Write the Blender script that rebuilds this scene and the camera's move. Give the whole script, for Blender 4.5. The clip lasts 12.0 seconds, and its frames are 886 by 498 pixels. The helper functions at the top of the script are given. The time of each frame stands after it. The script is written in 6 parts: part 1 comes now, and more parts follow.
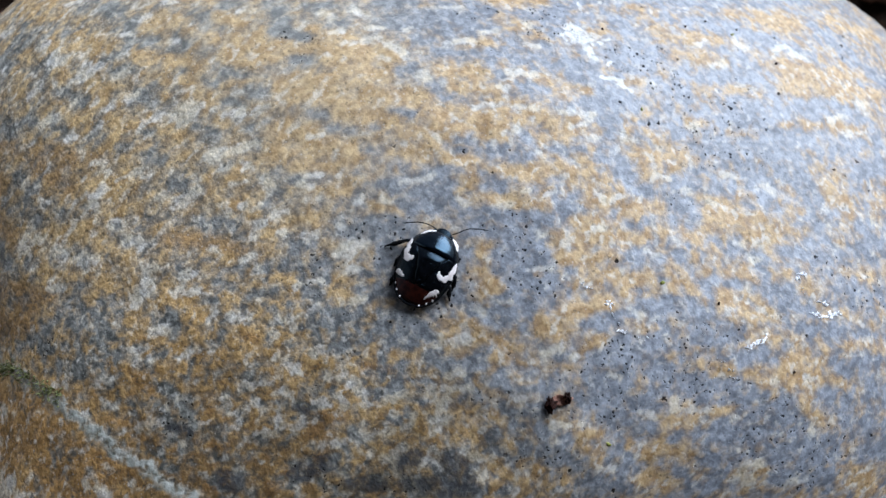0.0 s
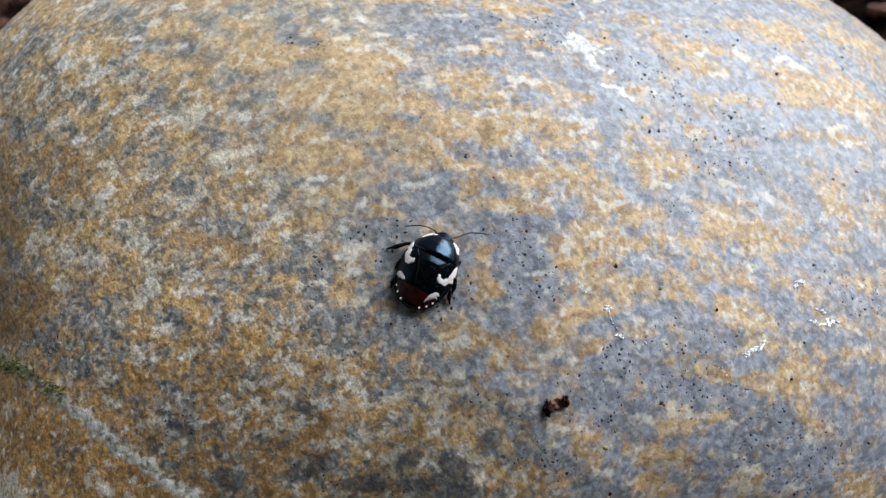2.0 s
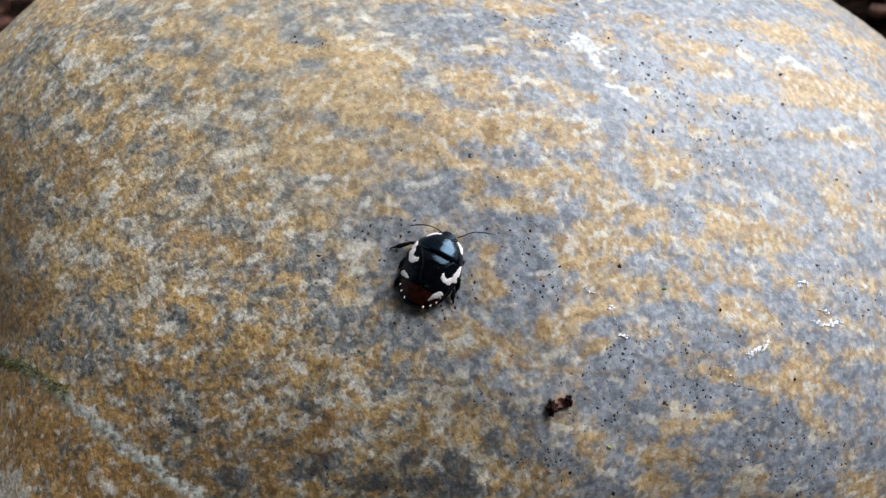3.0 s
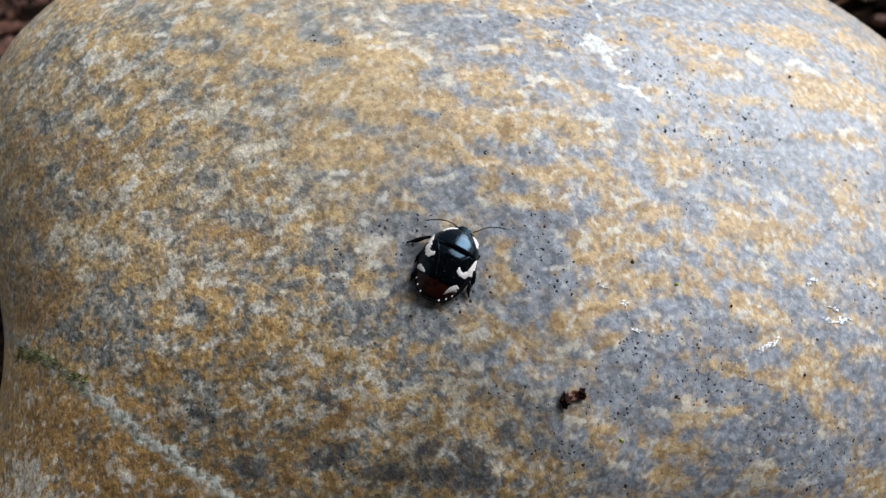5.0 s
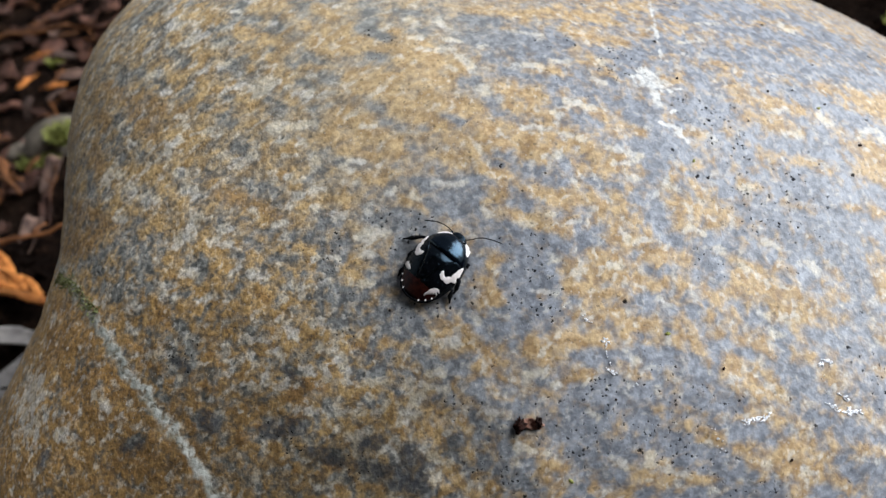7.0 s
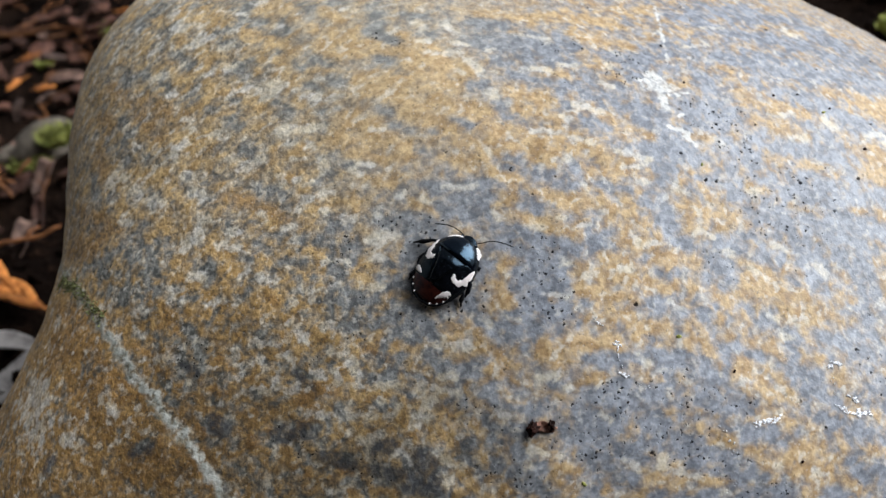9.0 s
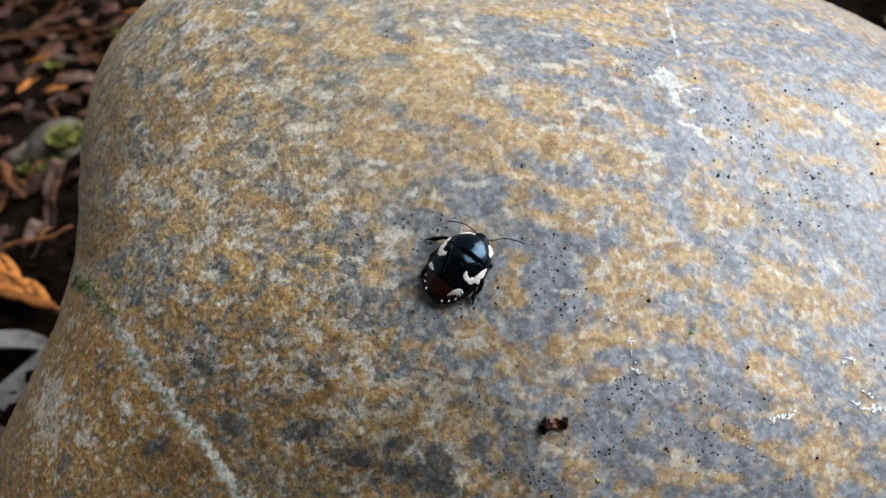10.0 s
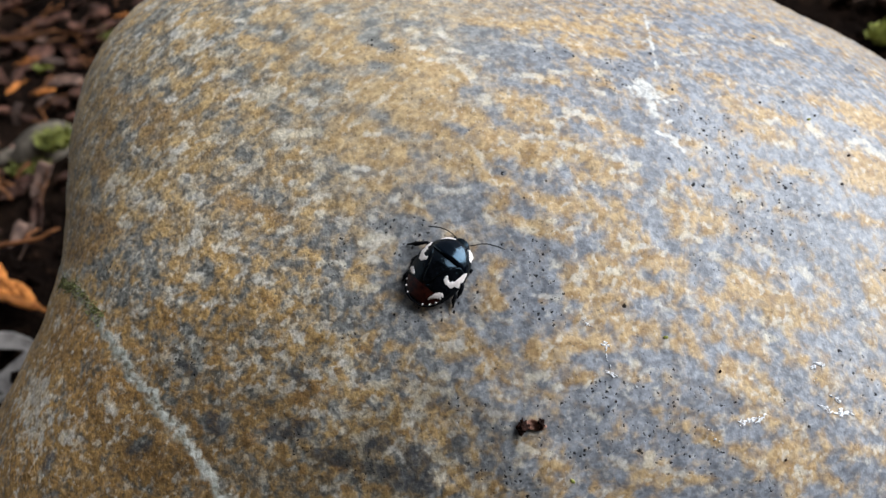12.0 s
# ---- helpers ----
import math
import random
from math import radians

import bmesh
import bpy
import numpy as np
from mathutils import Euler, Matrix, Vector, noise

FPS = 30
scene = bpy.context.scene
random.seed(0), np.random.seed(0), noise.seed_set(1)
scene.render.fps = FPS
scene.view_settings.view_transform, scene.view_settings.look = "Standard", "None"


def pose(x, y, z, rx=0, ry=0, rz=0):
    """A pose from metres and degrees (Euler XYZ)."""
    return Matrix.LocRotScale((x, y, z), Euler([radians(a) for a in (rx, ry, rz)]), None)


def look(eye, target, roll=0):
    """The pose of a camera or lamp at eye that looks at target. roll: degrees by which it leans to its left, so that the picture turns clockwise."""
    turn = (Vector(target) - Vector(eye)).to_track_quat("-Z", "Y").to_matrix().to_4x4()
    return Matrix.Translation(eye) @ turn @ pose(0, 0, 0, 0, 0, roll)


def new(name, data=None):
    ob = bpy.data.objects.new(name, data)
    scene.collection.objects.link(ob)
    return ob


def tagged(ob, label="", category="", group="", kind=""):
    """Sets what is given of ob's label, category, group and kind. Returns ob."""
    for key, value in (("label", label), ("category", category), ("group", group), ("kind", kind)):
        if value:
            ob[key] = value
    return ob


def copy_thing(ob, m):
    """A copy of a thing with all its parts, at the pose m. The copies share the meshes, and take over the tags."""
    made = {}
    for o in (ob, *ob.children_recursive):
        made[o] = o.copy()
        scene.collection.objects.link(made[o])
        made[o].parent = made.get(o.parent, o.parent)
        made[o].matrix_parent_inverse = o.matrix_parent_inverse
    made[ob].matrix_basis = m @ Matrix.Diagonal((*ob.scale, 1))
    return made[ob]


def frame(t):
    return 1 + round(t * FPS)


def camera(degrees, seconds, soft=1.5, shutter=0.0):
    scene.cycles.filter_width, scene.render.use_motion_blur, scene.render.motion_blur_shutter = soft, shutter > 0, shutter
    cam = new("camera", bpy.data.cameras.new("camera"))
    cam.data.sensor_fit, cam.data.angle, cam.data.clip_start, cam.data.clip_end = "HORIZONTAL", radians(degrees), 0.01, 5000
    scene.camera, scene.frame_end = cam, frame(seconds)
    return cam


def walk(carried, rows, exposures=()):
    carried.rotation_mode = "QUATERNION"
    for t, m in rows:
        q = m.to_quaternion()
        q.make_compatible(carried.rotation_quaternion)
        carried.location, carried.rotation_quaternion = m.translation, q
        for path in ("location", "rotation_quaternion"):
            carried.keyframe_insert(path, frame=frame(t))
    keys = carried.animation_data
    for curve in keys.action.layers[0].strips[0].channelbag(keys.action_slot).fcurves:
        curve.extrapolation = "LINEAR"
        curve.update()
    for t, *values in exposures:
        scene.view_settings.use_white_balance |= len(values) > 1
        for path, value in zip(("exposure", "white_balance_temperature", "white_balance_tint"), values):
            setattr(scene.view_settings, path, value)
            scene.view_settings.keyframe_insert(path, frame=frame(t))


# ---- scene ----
# ---- camera ----
# A phone held about 7 cm from a small bug that rests on a river cobble. The bug stays where it is.
cam = camera(53.18, 12.0, soft=1.5)
walk(cam, [
    (0.0, pose(0.00184, -0.04599, 0.08791, 40.61, 11.98, -13.49)),
    (0.5, pose(0.00165, -0.04632, 0.08756, 41.08, 11.99, -13.22)),
    (1.0, pose(0.00220, -0.04644, 0.08696, 41.26, 11.85, -12.97)),
    (1.5, pose(0.00238, -0.04690, 0.08773, 41.35, 11.77, -12.74)),
    (2.0, pose(0.00209, -0.04718, 0.08789, 41.64, 11.89, -12.66)),
    (2.5, pose(0.00194, -0.04700, 0.08774, 41.64, 11.91, -12.55)),
    (3.0, pose(0.00182, -0.04722, 0.08794, 41.69, 11.81, -12.51)),
    (5.0, pose(0.00005, -0.04868, 0.08804, 42.57, 11.43, -12.25)),
    (5.5, pose(0.00043, -0.04897, 0.08827, 42.70, 11.42, -12.10)),
    (5.8, pose(0.00231, -0.04898, 0.08849, 42.39, 11.13, -10.92)),
    (6.0, pose(0.00430, -0.04874, 0.08702, 43.34, 11.32, -8.20)),
    (6.1, pose(0.00781, -0.04961, 0.08522, 44.77, 12.47, -5.02)),
    (6.2, pose(0.01129, -0.04960, 0.08337, 45.12, 12.57, -2.64)),
    (6.3, pose(0.01425, -0.04924, 0.08455, 44.58, 12.69, -0.96)),
    (6.4, pose(0.01296, -0.05083, 0.08483, 46.43, 12.09, -0.22)),
    (6.5, pose(0.01506, -0.05101, 0.08408, 47.11, 12.87, 1.87)),
    (6.7, pose(0.01463, -0.05079, 0.08290, 47.47, 13.11, 3.35)),
    (7.0, pose(0.01416, -0.05179, 0.08258, 48.66, 11.88, 4.03)),
    (7.2, pose(0.01379, -0.05208, 0.08160, 49.28, 11.60, 3.92)),
    (8.8, pose(0.01207, -0.05200, 0.08297, 48.70, 11.14, 3.12)),
    (9.0, pose(0.01201, -0.05190, 0.08307, 48.66, 11.21, 3.17)),
    (9.5, pose(0.01204, -0.05169, 0.08245, 48.71, 11.54, 3.29)),
    (10.0, pose(0.01174, -0.05201, 0.08304, 48.64, 11.80, 3.39)),
    (10.5, pose(0.01188, -0.05253, 0.08345, 48.75, 11.23, 2.87)),
    (11.0, pose(0.01167, -0.05278, 0.08384, 48.78, 11.27, 2.89)),
    (11.5, pose(0.01218, -0.05282, 0.08355, 48.95, 11.23, 3.02)),
    (12.0, pose(0.01257, -0.05324, 0.08386, 49.00, 10.91, 3.16)),
], exposures=[(0.0, 0.47, 5700, 10), (1.0, 0.47, 5730, 10), (1.5, 0.47, 5980, 10), (2.4, 0.47, 6250, 10), (5.7, 0.47, 6290, 10), (6.6, 0.42, 6300, 10), (12.0, 0.44, 6350, 10)])
cam.data.dof.use_dof = True
cam.data.dof.focus_distance = 0.071
cam.data.dof.aperture_fstop = 44.0

# ---- light: a bright overcast sky, strongest from one side ----
world = bpy.data.worlds.new("sky")
scene.world = world
world.use_nodes = True
sky = world.node_tree.nodes.new("ShaderNodeTexSky")
sky.sky_type = "NISHITA"
sky.sun_disc = False
sky.sun_elevation = radians(35)
sky.sun_rotation = radians(78)
sky.dust_density = 3.0
veil = world.node_tree.nodes.new("ShaderNodeHueSaturation")
veil.inputs["Saturation"].default_value = 0.35
world.node_tree.links.new(sky.outputs[0], veil.inputs["Color"])
world.node_tree.links.new(veil.outputs[0], world.node_tree.nodes["Background"].inputs[0])
world.node_tree.nodes["Background"].inputs[1].default_value = 0.060

sun_data = bpy.data.lights.new("sun", "SUN")
sun_data.energy = 4.05
sun_data.angle = radians(44)
sun_data.color = (0.93, 0.97, 1.0)
sun = new("sun", sun_data)
sun.matrix_world = look((0.78, 0.19, 0.60), (0, 0, 0))

MM = 0.001


# ---- node helpers ----
def material(name):
    m = bpy.data.materials.new(name)
    m.use_nodes = True
    return m, m.node_tree, m.node_tree.nodes["Principled BSDF"]


def feed(nt, socket, value):
    if isinstance(value, bpy.types.NodeSocket):
        nt.links.new(value, socket)
    elif isinstance(value, tuple) and len(value) == 3 and socket.type == "RGBA":
        socket.default_value = (*value, 1.0)
    else:
        socket.default_value = value


# the way in which the rock's grains are drawn out
LINEATION = (0.87, 0.41, 0.26)


def coords(nt, scale=(1000, 1000, 1000), turn=(0, 0, 0)):
    """Object coordinates in millimetres, times a stretch."""
    tc, mp = nt.nodes.new("ShaderNodeTexCoord"), nt.nodes.new("ShaderNodeMapping")
    nt.links.new(tc.outputs["Object"], mp.inputs["Vector"])
    mp.inputs["Scale"].default_value = scale
    mp.inputs["Rotation"].default_value = turn
    return mp.outputs[0]


def layers(nt, squeeze, turn=0.0, lean=0.0):
    """Coordinates in millimetres, squeezed across the rock's foliation, which lies along the stone's near face."""
    first, second = nt.nodes.new("ShaderNodeMapping"), nt.nodes.new("ShaderNodeMapping")
    tc = nt.nodes.new("ShaderNodeTexCoord")
    nt.links.new(tc.outputs["Object"], first.inputs["Vector"])
    first.inputs["Scale"].default_value = (1000, 1000, 1000)
    first.inputs["Rotation"].default_value = (radians(-26.8), radians(lean), 0)
    nt.links.new(first.outputs[0], second.inputs["Vector"])
    second.inputs["Scale"].default_value = (1, 1, squeeze)
    second.inputs["Rotation"].default_value = (0, 0, turn)
    return second.outputs[0]


def drawn_out(nt, stretch, way=LINEATION, shift=0.0):
    """Coordinates in millimetres, drawn out along the rock's lineation."""
    tc = nt.nodes.new("ShaderNodeTexCoord")
    out = tc.outputs["Object"]
    flat = math.hypot(way[0], way[1])
    for scale, turn in (((1000,) * 3, (0, 0, -math.atan2(way[1], way[0]))), ((1, 1, 1), (0, math.atan2(way[2], flat), 0)), ((1 / stretch, 1, 1), (0, 0, 0))):
        mp = nt.nodes.new("ShaderNodeMapping")
        nt.links.new(out, mp.inputs["Vector"])
        mp.inputs["Scale"].default_value = scale
        mp.inputs["Rotation"].default_value = turn
        out = mp.outputs[0]
    mp.inputs["Location"].default_value = (shift, 1.7 * shift, 0)
    return out


def noise_at(nt, vec, scale, detail=4.0, rough=0.55, distort=0.0):
    n = nt.nodes.new("ShaderNodeTexNoise")
    feed(nt, n.inputs["Vector"], vec)
    n.inputs["Scale"].default_value = scale
    n.inputs["Detail"].default_value = detail
    n.inputs["Roughness"].default_value = rough
    n.inputs["Distortion"].default_value = distort
    return n.outputs["Fac"]


def cells(nt, vec, scale, feature="F1"):
    n = nt.nodes.new("ShaderNodeTexVoronoi")
    n.feature = feature
    feed(nt, n.inputs["Vector"], vec)
    n.inputs["Scale"].default_value = scale
    return n.outputs["Distance"]


def calc(nt, op, a, b=0.0, c=0.0):
    n = nt.nodes.new("ShaderNodeMath")
    n.operation = op
    for socket, value in zip(n.inputs, (a, b, c)):
        feed(nt, socket, value)
    return n.outputs[0]


def step(nt, value, low, high, to_low=0.0, to_high=1.0):
    n = nt.nodes.new("ShaderNodeMapRange")
    n.interpolation_type = "SMOOTHSTEP"
    for socket, v in zip(n.inputs, (value, low, high, to_low, to_high)):
        feed(nt, socket, v)
    return n.outputs[0]


def blend(nt, fac, a, b, how="MIX"):
    n = nt.nodes.new("ShaderNodeMix")
    n.data_type = "RGBA"
    n.blend_type = how
    feed(nt, n.inputs[0], fac)
    feed(nt, n.inputs[6], a)
    feed(nt, n.inputs[7], b)
    return n.outputs[2]


def bump(nt, bsdf, height, strength, distance):
    n = nt.nodes.new("ShaderNodeBump")
    n.inputs["Strength"].default_value = strength
    n.inputs["Distance"].default_value = distance
    feed(nt, n.inputs["Height"], height)
    nt.links.new(n.outputs[0], bsdf.inputs["Normal"])


def attribute(nt, name):
    n = nt.nodes.new("ShaderNodeAttribute")
    n.attribute_name = name
    return n.outputs["Fac"]


# ---- materials ----
VEIN_POINT, VEIN_NORMAL = (-28.4, -3.6, 32.4), (-0.749, -0.657, -0.083)


def tangled(nt, vec, amount, scale):
    """Coordinates shaken by a noise, so that what is drawn in them gets ragged edges."""
    n, add = nt.nodes.new("ShaderNodeTexNoise"), nt.nodes.new("ShaderNodeVectorMath")
    n.inputs["Scale"].default_value = scale
    n.inputs["Detail"].default_value = 2.0
    feed(nt, n.inputs["Vector"], vec)
    add.operation = "MULTIPLY_ADD"
    nt.links.new(n.outputs["Color"], add.inputs[0])
    add.inputs[1].default_value = (amount,) * 3
    feed(nt, add.inputs[2], vec)
    return add.outputs[0]


def dotted(nt, vec, scale, least, most):
    """Round spots of uneven size: most of the cells hold none."""
    n = nt.nodes.new("ShaderNodeTexVoronoi")
    feed(nt, n.inputs["Vector"], vec)
    n.inputs["Scale"].default_value = scale
    pick = nt.nodes.new("ShaderNodeSeparateColor")
    nt.links.new(n.outputs["Color"], pick.inputs[0])
    size = step(nt, pick.outputs[0], least, 1.0, 0.0, most)
    return step(nt, calc(nt, "SUBTRACT", n.outputs["Distance"], size), 0.0, -0.10)


def stone_material():
    m, nt, bsdf = material("cobble")
    flat = coords(nt)
    coarse, streaky = attribute(nt, "coarse"), attribute(nt, "streaky")
    tint, rust = attribute(nt, "tint"), attribute(nt, "rust")
    pale, dark = attribute(nt, "pale"), attribute(nt, "dark")
    layered = tangled(nt, layers(nt, 2.6), 0.5, 1.6)
    drawn = tangled(nt, drawn_out(nt, 1.7), 0.5, 1.6)
    drawn_2 = tangled(nt, drawn_out(nt, 1.7, shift=31.0), 0.5, 1.6)

    def domains(turn, lean, scale, where):
        """Grains of one mineral: rounded on the near face, drawn out on the far side."""
        a = noise_at(nt, tangled(nt, layers(nt, 2.6, turn, lean), 0.5, 1.6), scale, 1.6, 0.45, 0.25)
        return blend(nt, streaky, a, noise_at(nt, where, scale * 1.05, 1.6, 0.45, 0.2))

    patch = noise_at(nt, layered, 0.26, 3, 0.55, 0.3)
    mottle = domains(0.4, 2, 0.95, drawn)
    mottle_2 = domains(1.7, -3, 1.05, drawn_2)
    flakes = domains(2.6, 5, 1.10, drawn_out(nt, 1.7, shift=57.0))
    grain = noise_at(nt, tangled(nt, layers(nt, 1.8), 0.25, 2.5), 2.1, 1.5, 0.5, 0.3)
    grit = noise_at(nt, tangled(nt, flat, 0.2, 5.0), 5.5, 1.5, 0.5)
    fibre = noise_at(nt, drawn_out(nt, 2.2, (0.1, -0.85, -0.52)), 5.0, 2, 0.55)

    # iron-stained against clean grey, in patches with soft ragged edges
    a = calc(nt, "MULTIPLY_ADD", calc(nt, "SUBTRACT", patch, 0.5), 0.6, calc(nt, "MULTIPLY", tint, step(nt, coarse, 0.0, 1.0, 0.46, 0.40)))
    a = calc(nt, "MULTIPLY_ADD", calc(nt, "SUBTRACT", mottle, 0.5), calc(nt, "MULTIPLY", step(nt, coarse, 0.0, 1.0, 2.0, 3.0), step(nt, streaky, 0.0, 1.0, 1.0, 0.70)), a)
    a = calc(nt, "MULTIPLY_ADD", calc(nt, "SUBTRACT", grain, 0.5), step(nt, coarse, 0.0, 1.0, 0.45, 0.85), a)
    a = calc(nt, "MULTIPLY_ADD", calc(nt, "SUBTRACT", grit, 0.5), 0.18, a)
    a = calc(nt, "MULTIPLY_ADD", coarse, 0.10, a)
    stained = step(nt, a, -0.52, 0.60)
    shade_2 = step(nt, calc(nt, "MULTIPLY_ADD", calc(nt, "SUBTRACT", grain, 0.5), 0.5, mottle_2), 0.30, 0.70)
    grey = blend(nt, shade_2, (0.169, 0.182, 0.212), (0.292, 0.310, 0.351))
    grey = blend(nt, streaky, grey, blend(nt, shade_2, (0.165, 0.164, 0.152), (0.300, 0.294, 0.268)))
    grey = blend(nt, calc(nt, "MULTIPLY", coarse, step(nt, streaky, 0.0, 1.0, 1.0, 0.45)), grey, blend(nt, shade_2, (0.082, 0.084, 0.076), (0.250, 0.248, 0.228)))
    light_ochre = blend(nt, shade_2, (0.43, 0.25, 0.078), (0.62, 0.42, 0.175))
    light_ochre = blend(nt, step(nt, flakes, 0.535, 0.70), light_ochre, (0.72, 0.60, 0.44))
    deep_ochre = blend(nt, shade_2, (0.205, 0.102, 0.021), (0.41, 0.225, 0.064))
    ochre = blend(nt, step(nt, calc(nt, "MULTIPLY_ADD", calc(nt, "SUBTRACT", mottle_2, 0.5), 2.2, calc(nt, "MULTIPLY", rust, 0.85)), 0.05, 0.95), light_ochre, deep_ochre)
    ochre = blend(nt, calc(nt, "MULTIPLY", streaky, 0.30), ochre, (0.42, 0.325, 0.20))
    colour = blend(nt, calc(nt, "MULTIPLY", stained, step(nt, coarse, 0.0, 1.0, 0.76, 0.92)), grey, ochre)

    # quartz and feldspar grains
    b = calc(nt, "MULTIPLY_ADD", calc(nt, "SUBTRACT", flakes, 0.5), calc(nt, "MULTIPLY", step(nt, coarse, 0.0, 1.0, 1.9, 2.7), step(nt, streaky, 0.0, 1.0, 1.0, 0.80)), calc(nt, "MULTIPLY", pale, 0.78))
    b = calc(nt, "MULTIPLY_ADD", calc(nt, "SUBTRACT", grain, 0.5), step(nt, coarse, 0.0, 1.0, 0.55, 0.9), b)
    b = calc(nt, "MULTIPLY_ADD", calc(nt, "SUBTRACT", grit, 0.5), 0.2, b)
    b = calc(nt, "MULTIPLY_ADD", coarse, 0.10, calc(nt, "MULTIPLY_ADD", rust, -0.08, b))
    white = step(nt, b, 0.14, 0.80)
    cream = blend(nt, step(nt, mottle_2, 0.35, 0.65), (0.60, 0.58, 0.545), (0.63, 0.56, 0.43))
    colour = blend(nt, calc(nt, "MULTIPLY", white, 0.72), colour, cream)
    seam = calc(nt, "MULTIPLY_ADD", calc(nt, "SUBTRACT", flakes, 0.5), 1.2, attribute(nt, "quartz"))
    seam = step(nt, calc(nt, "MULTIPLY_ADD", calc(nt, "SUBTRACT", grain, 0.5), 0.9, seam), 0.52, 1.05)
    colour = blend(nt, calc(nt, "MULTIPLY", seam, 0.92), colour, (0.62, 0.615, 0.59))

    # the crystals: fine light and dark strokes, dark mica between them
    mica = calc(nt, "MULTIPLY", step(nt, noise_at(nt, layered, 2.1, 3, 0.6, 0.4), 0.56, 0.72), step(nt, coarse, 0.0, 1.0, 0.30, 0.75))
    colour = blend(nt, mica, colour, (0.070, 0.070, 0.066))
    strokes = calc(nt, "ADD", calc(nt, "MULTIPLY", grit, 0.55), calc(nt, "MULTIPLY", fibre, 0.45))
    colour = blend(nt, 1.0, colour, step(nt, strokes, 0.34, 0.66, step(nt, coarse, 0.0, 1.0, 0.90, 0.74), step(nt, coarse, 0.0, 1.0, 1.08, 1.25)), "MULTIPLY")
    colour = blend(nt, 1.0, colour, step(nt, grain, 0.30, 0.70, step(nt, coarse, 0.0, 1.0, 0.91, 0.80), step(nt, coarse, 0.0, 1.0, 1.08, 1.17)), "MULTIPLY")

    # tiny bright quartz points with painted sparkle, and dark grains of the same size
    points = calc(nt, "MULTIPLY", dotted(nt, flat, 3.4, 0.40, 0.34), step(nt, calc(nt, "ADD", stained, coarse), 0.2, 0.9, 0.05, 0.26))
    colour = blend(nt, points, colour, (0.76, 0.73, 0.68))
    motes = calc(nt, "MULTIPLY", dotted(nt, calc_offset(nt, tangled(nt, flat, 0.4, 4.0)), 2.4, 0.45, 0.40), step(nt, stained, 0.2, 0.8, 0.2, 0.45))
    colour = blend(nt, motes, colour, (0.055, 0.048, 0.036))

    # dark lenses of fine-grained rock
    lens = calc(nt, "MULTIPLY", step(nt, calc(nt, "MULTIPLY_ADD", calc(nt, "SUBTRACT", mottle, 0.5), 1.6, dark), 0.25, 0.9), step(nt, grain, 0.3, 0.7, 0.85, 0.6))
    colour = blend(nt, lens, colour, (0.050, 0.054, 0.066))

    # dark rock plus painted shade low on the near side, broken by grain
    band = calc(nt, "MULTIPLY", attribute(nt, "rock_shade_band"), step(nt, calc(nt, "MULTIPLY_ADD", patch, 0.7, calc(nt, "MULTIPLY", mottle, 0.5)), 0.40, 0.72, 0.58, 1.0))
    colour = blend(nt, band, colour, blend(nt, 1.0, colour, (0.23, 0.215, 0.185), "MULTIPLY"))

    # a thin pale vein that crosses the stone as a plane
    sep, dot = nt.nodes.new("ShaderNodeVectorMath"), nt.nodes.new("ShaderNodeVectorMath")
    sep.operation, dot.operation = "SUBTRACT", "DOT_PRODUCT"
    feed(nt, sep.inputs[0], flat)
    sep.inputs[1].default_value = VEIN_POINT
    nt.links.new(sep.outputs[0], dot.inputs[0])
    dot.inputs[1].default_value = VEIN_NORMAL
    wobble = calc(nt, "MULTIPLY", calc(nt, "SUBTRACT", noise_at(nt, flat, 0.35, 3), 0.5), 2.2)
    wobble = calc(nt, "MULTIPLY_ADD", calc(nt, "SUBTRACT", mottle, 0.5), 1.5, wobble)
    wobble = calc(nt, "MULTIPLY_ADD", calc(nt, "SUBTRACT", grain, 0.5), 0.7, wobble)
    away = calc(nt, "ABSOLUTE", calc(nt, "ADD", dot.outputs["Value"], wobble))
    vein = calc(nt, "MULTIPLY", step(nt, away, 0.80, 0.12), step(nt, calc(nt, "MULTIPLY_ADD", flakes, 0.8, grain), 0.62, 1.02, 0.20, 1.0))
    vein = calc(nt, "MULTIPLY", vein, attribute(nt, "veined"))
    colour = blend(nt, calc(nt, "MULTIPLY", vein, 0.95), colour, blend(nt, shade_2, (0.20, 0.215, 0.19), (0.41, 0.415, 0.38)))

    # pores in clusters, mostly in the clean grey rock
    ragged = tangled(nt, flat, 0.42, 4.5)
    pits = dotted(nt, ragged, 1.15, 0.40, 0.25)
    fine_pits = dotted(nt, calc_offset(nt, ragged), 2.8, 0.25, 0.37)
    cluster = step(nt, attribute(nt, "porous"), 0.25, 0.5)
    clean = step(nt, calc(nt, "ADD", stained, calc(nt, "MULTIPLY", white, 0.6)), 1.0, 0.6)
    sparse = step(nt, noise_at(nt, calc_offset(nt, flat), 0.5, 2), 0.52, 0.58)
    sparse = calc(nt, "MULTIPLY", sparse, step(nt, calc(nt, "MAXIMUM", coarse, streaky), 0.2, 0.8, 1.0, 0.12))
    holes = calc(nt, "MAXIMUM", calc(nt, "MULTIPLY", pits, sparse), calc(nt, "MULTIPLY", fine_pits, cluster))
    holes = calc(nt, "MULTIPLY", holes, clean)
    colour = blend(nt, calc(nt, "MULTIPLY", holes, 0.93), colour, (0.006, 0.006, 0.007))
    nt.links.new(colour, bsdf.inputs["Base Color"])

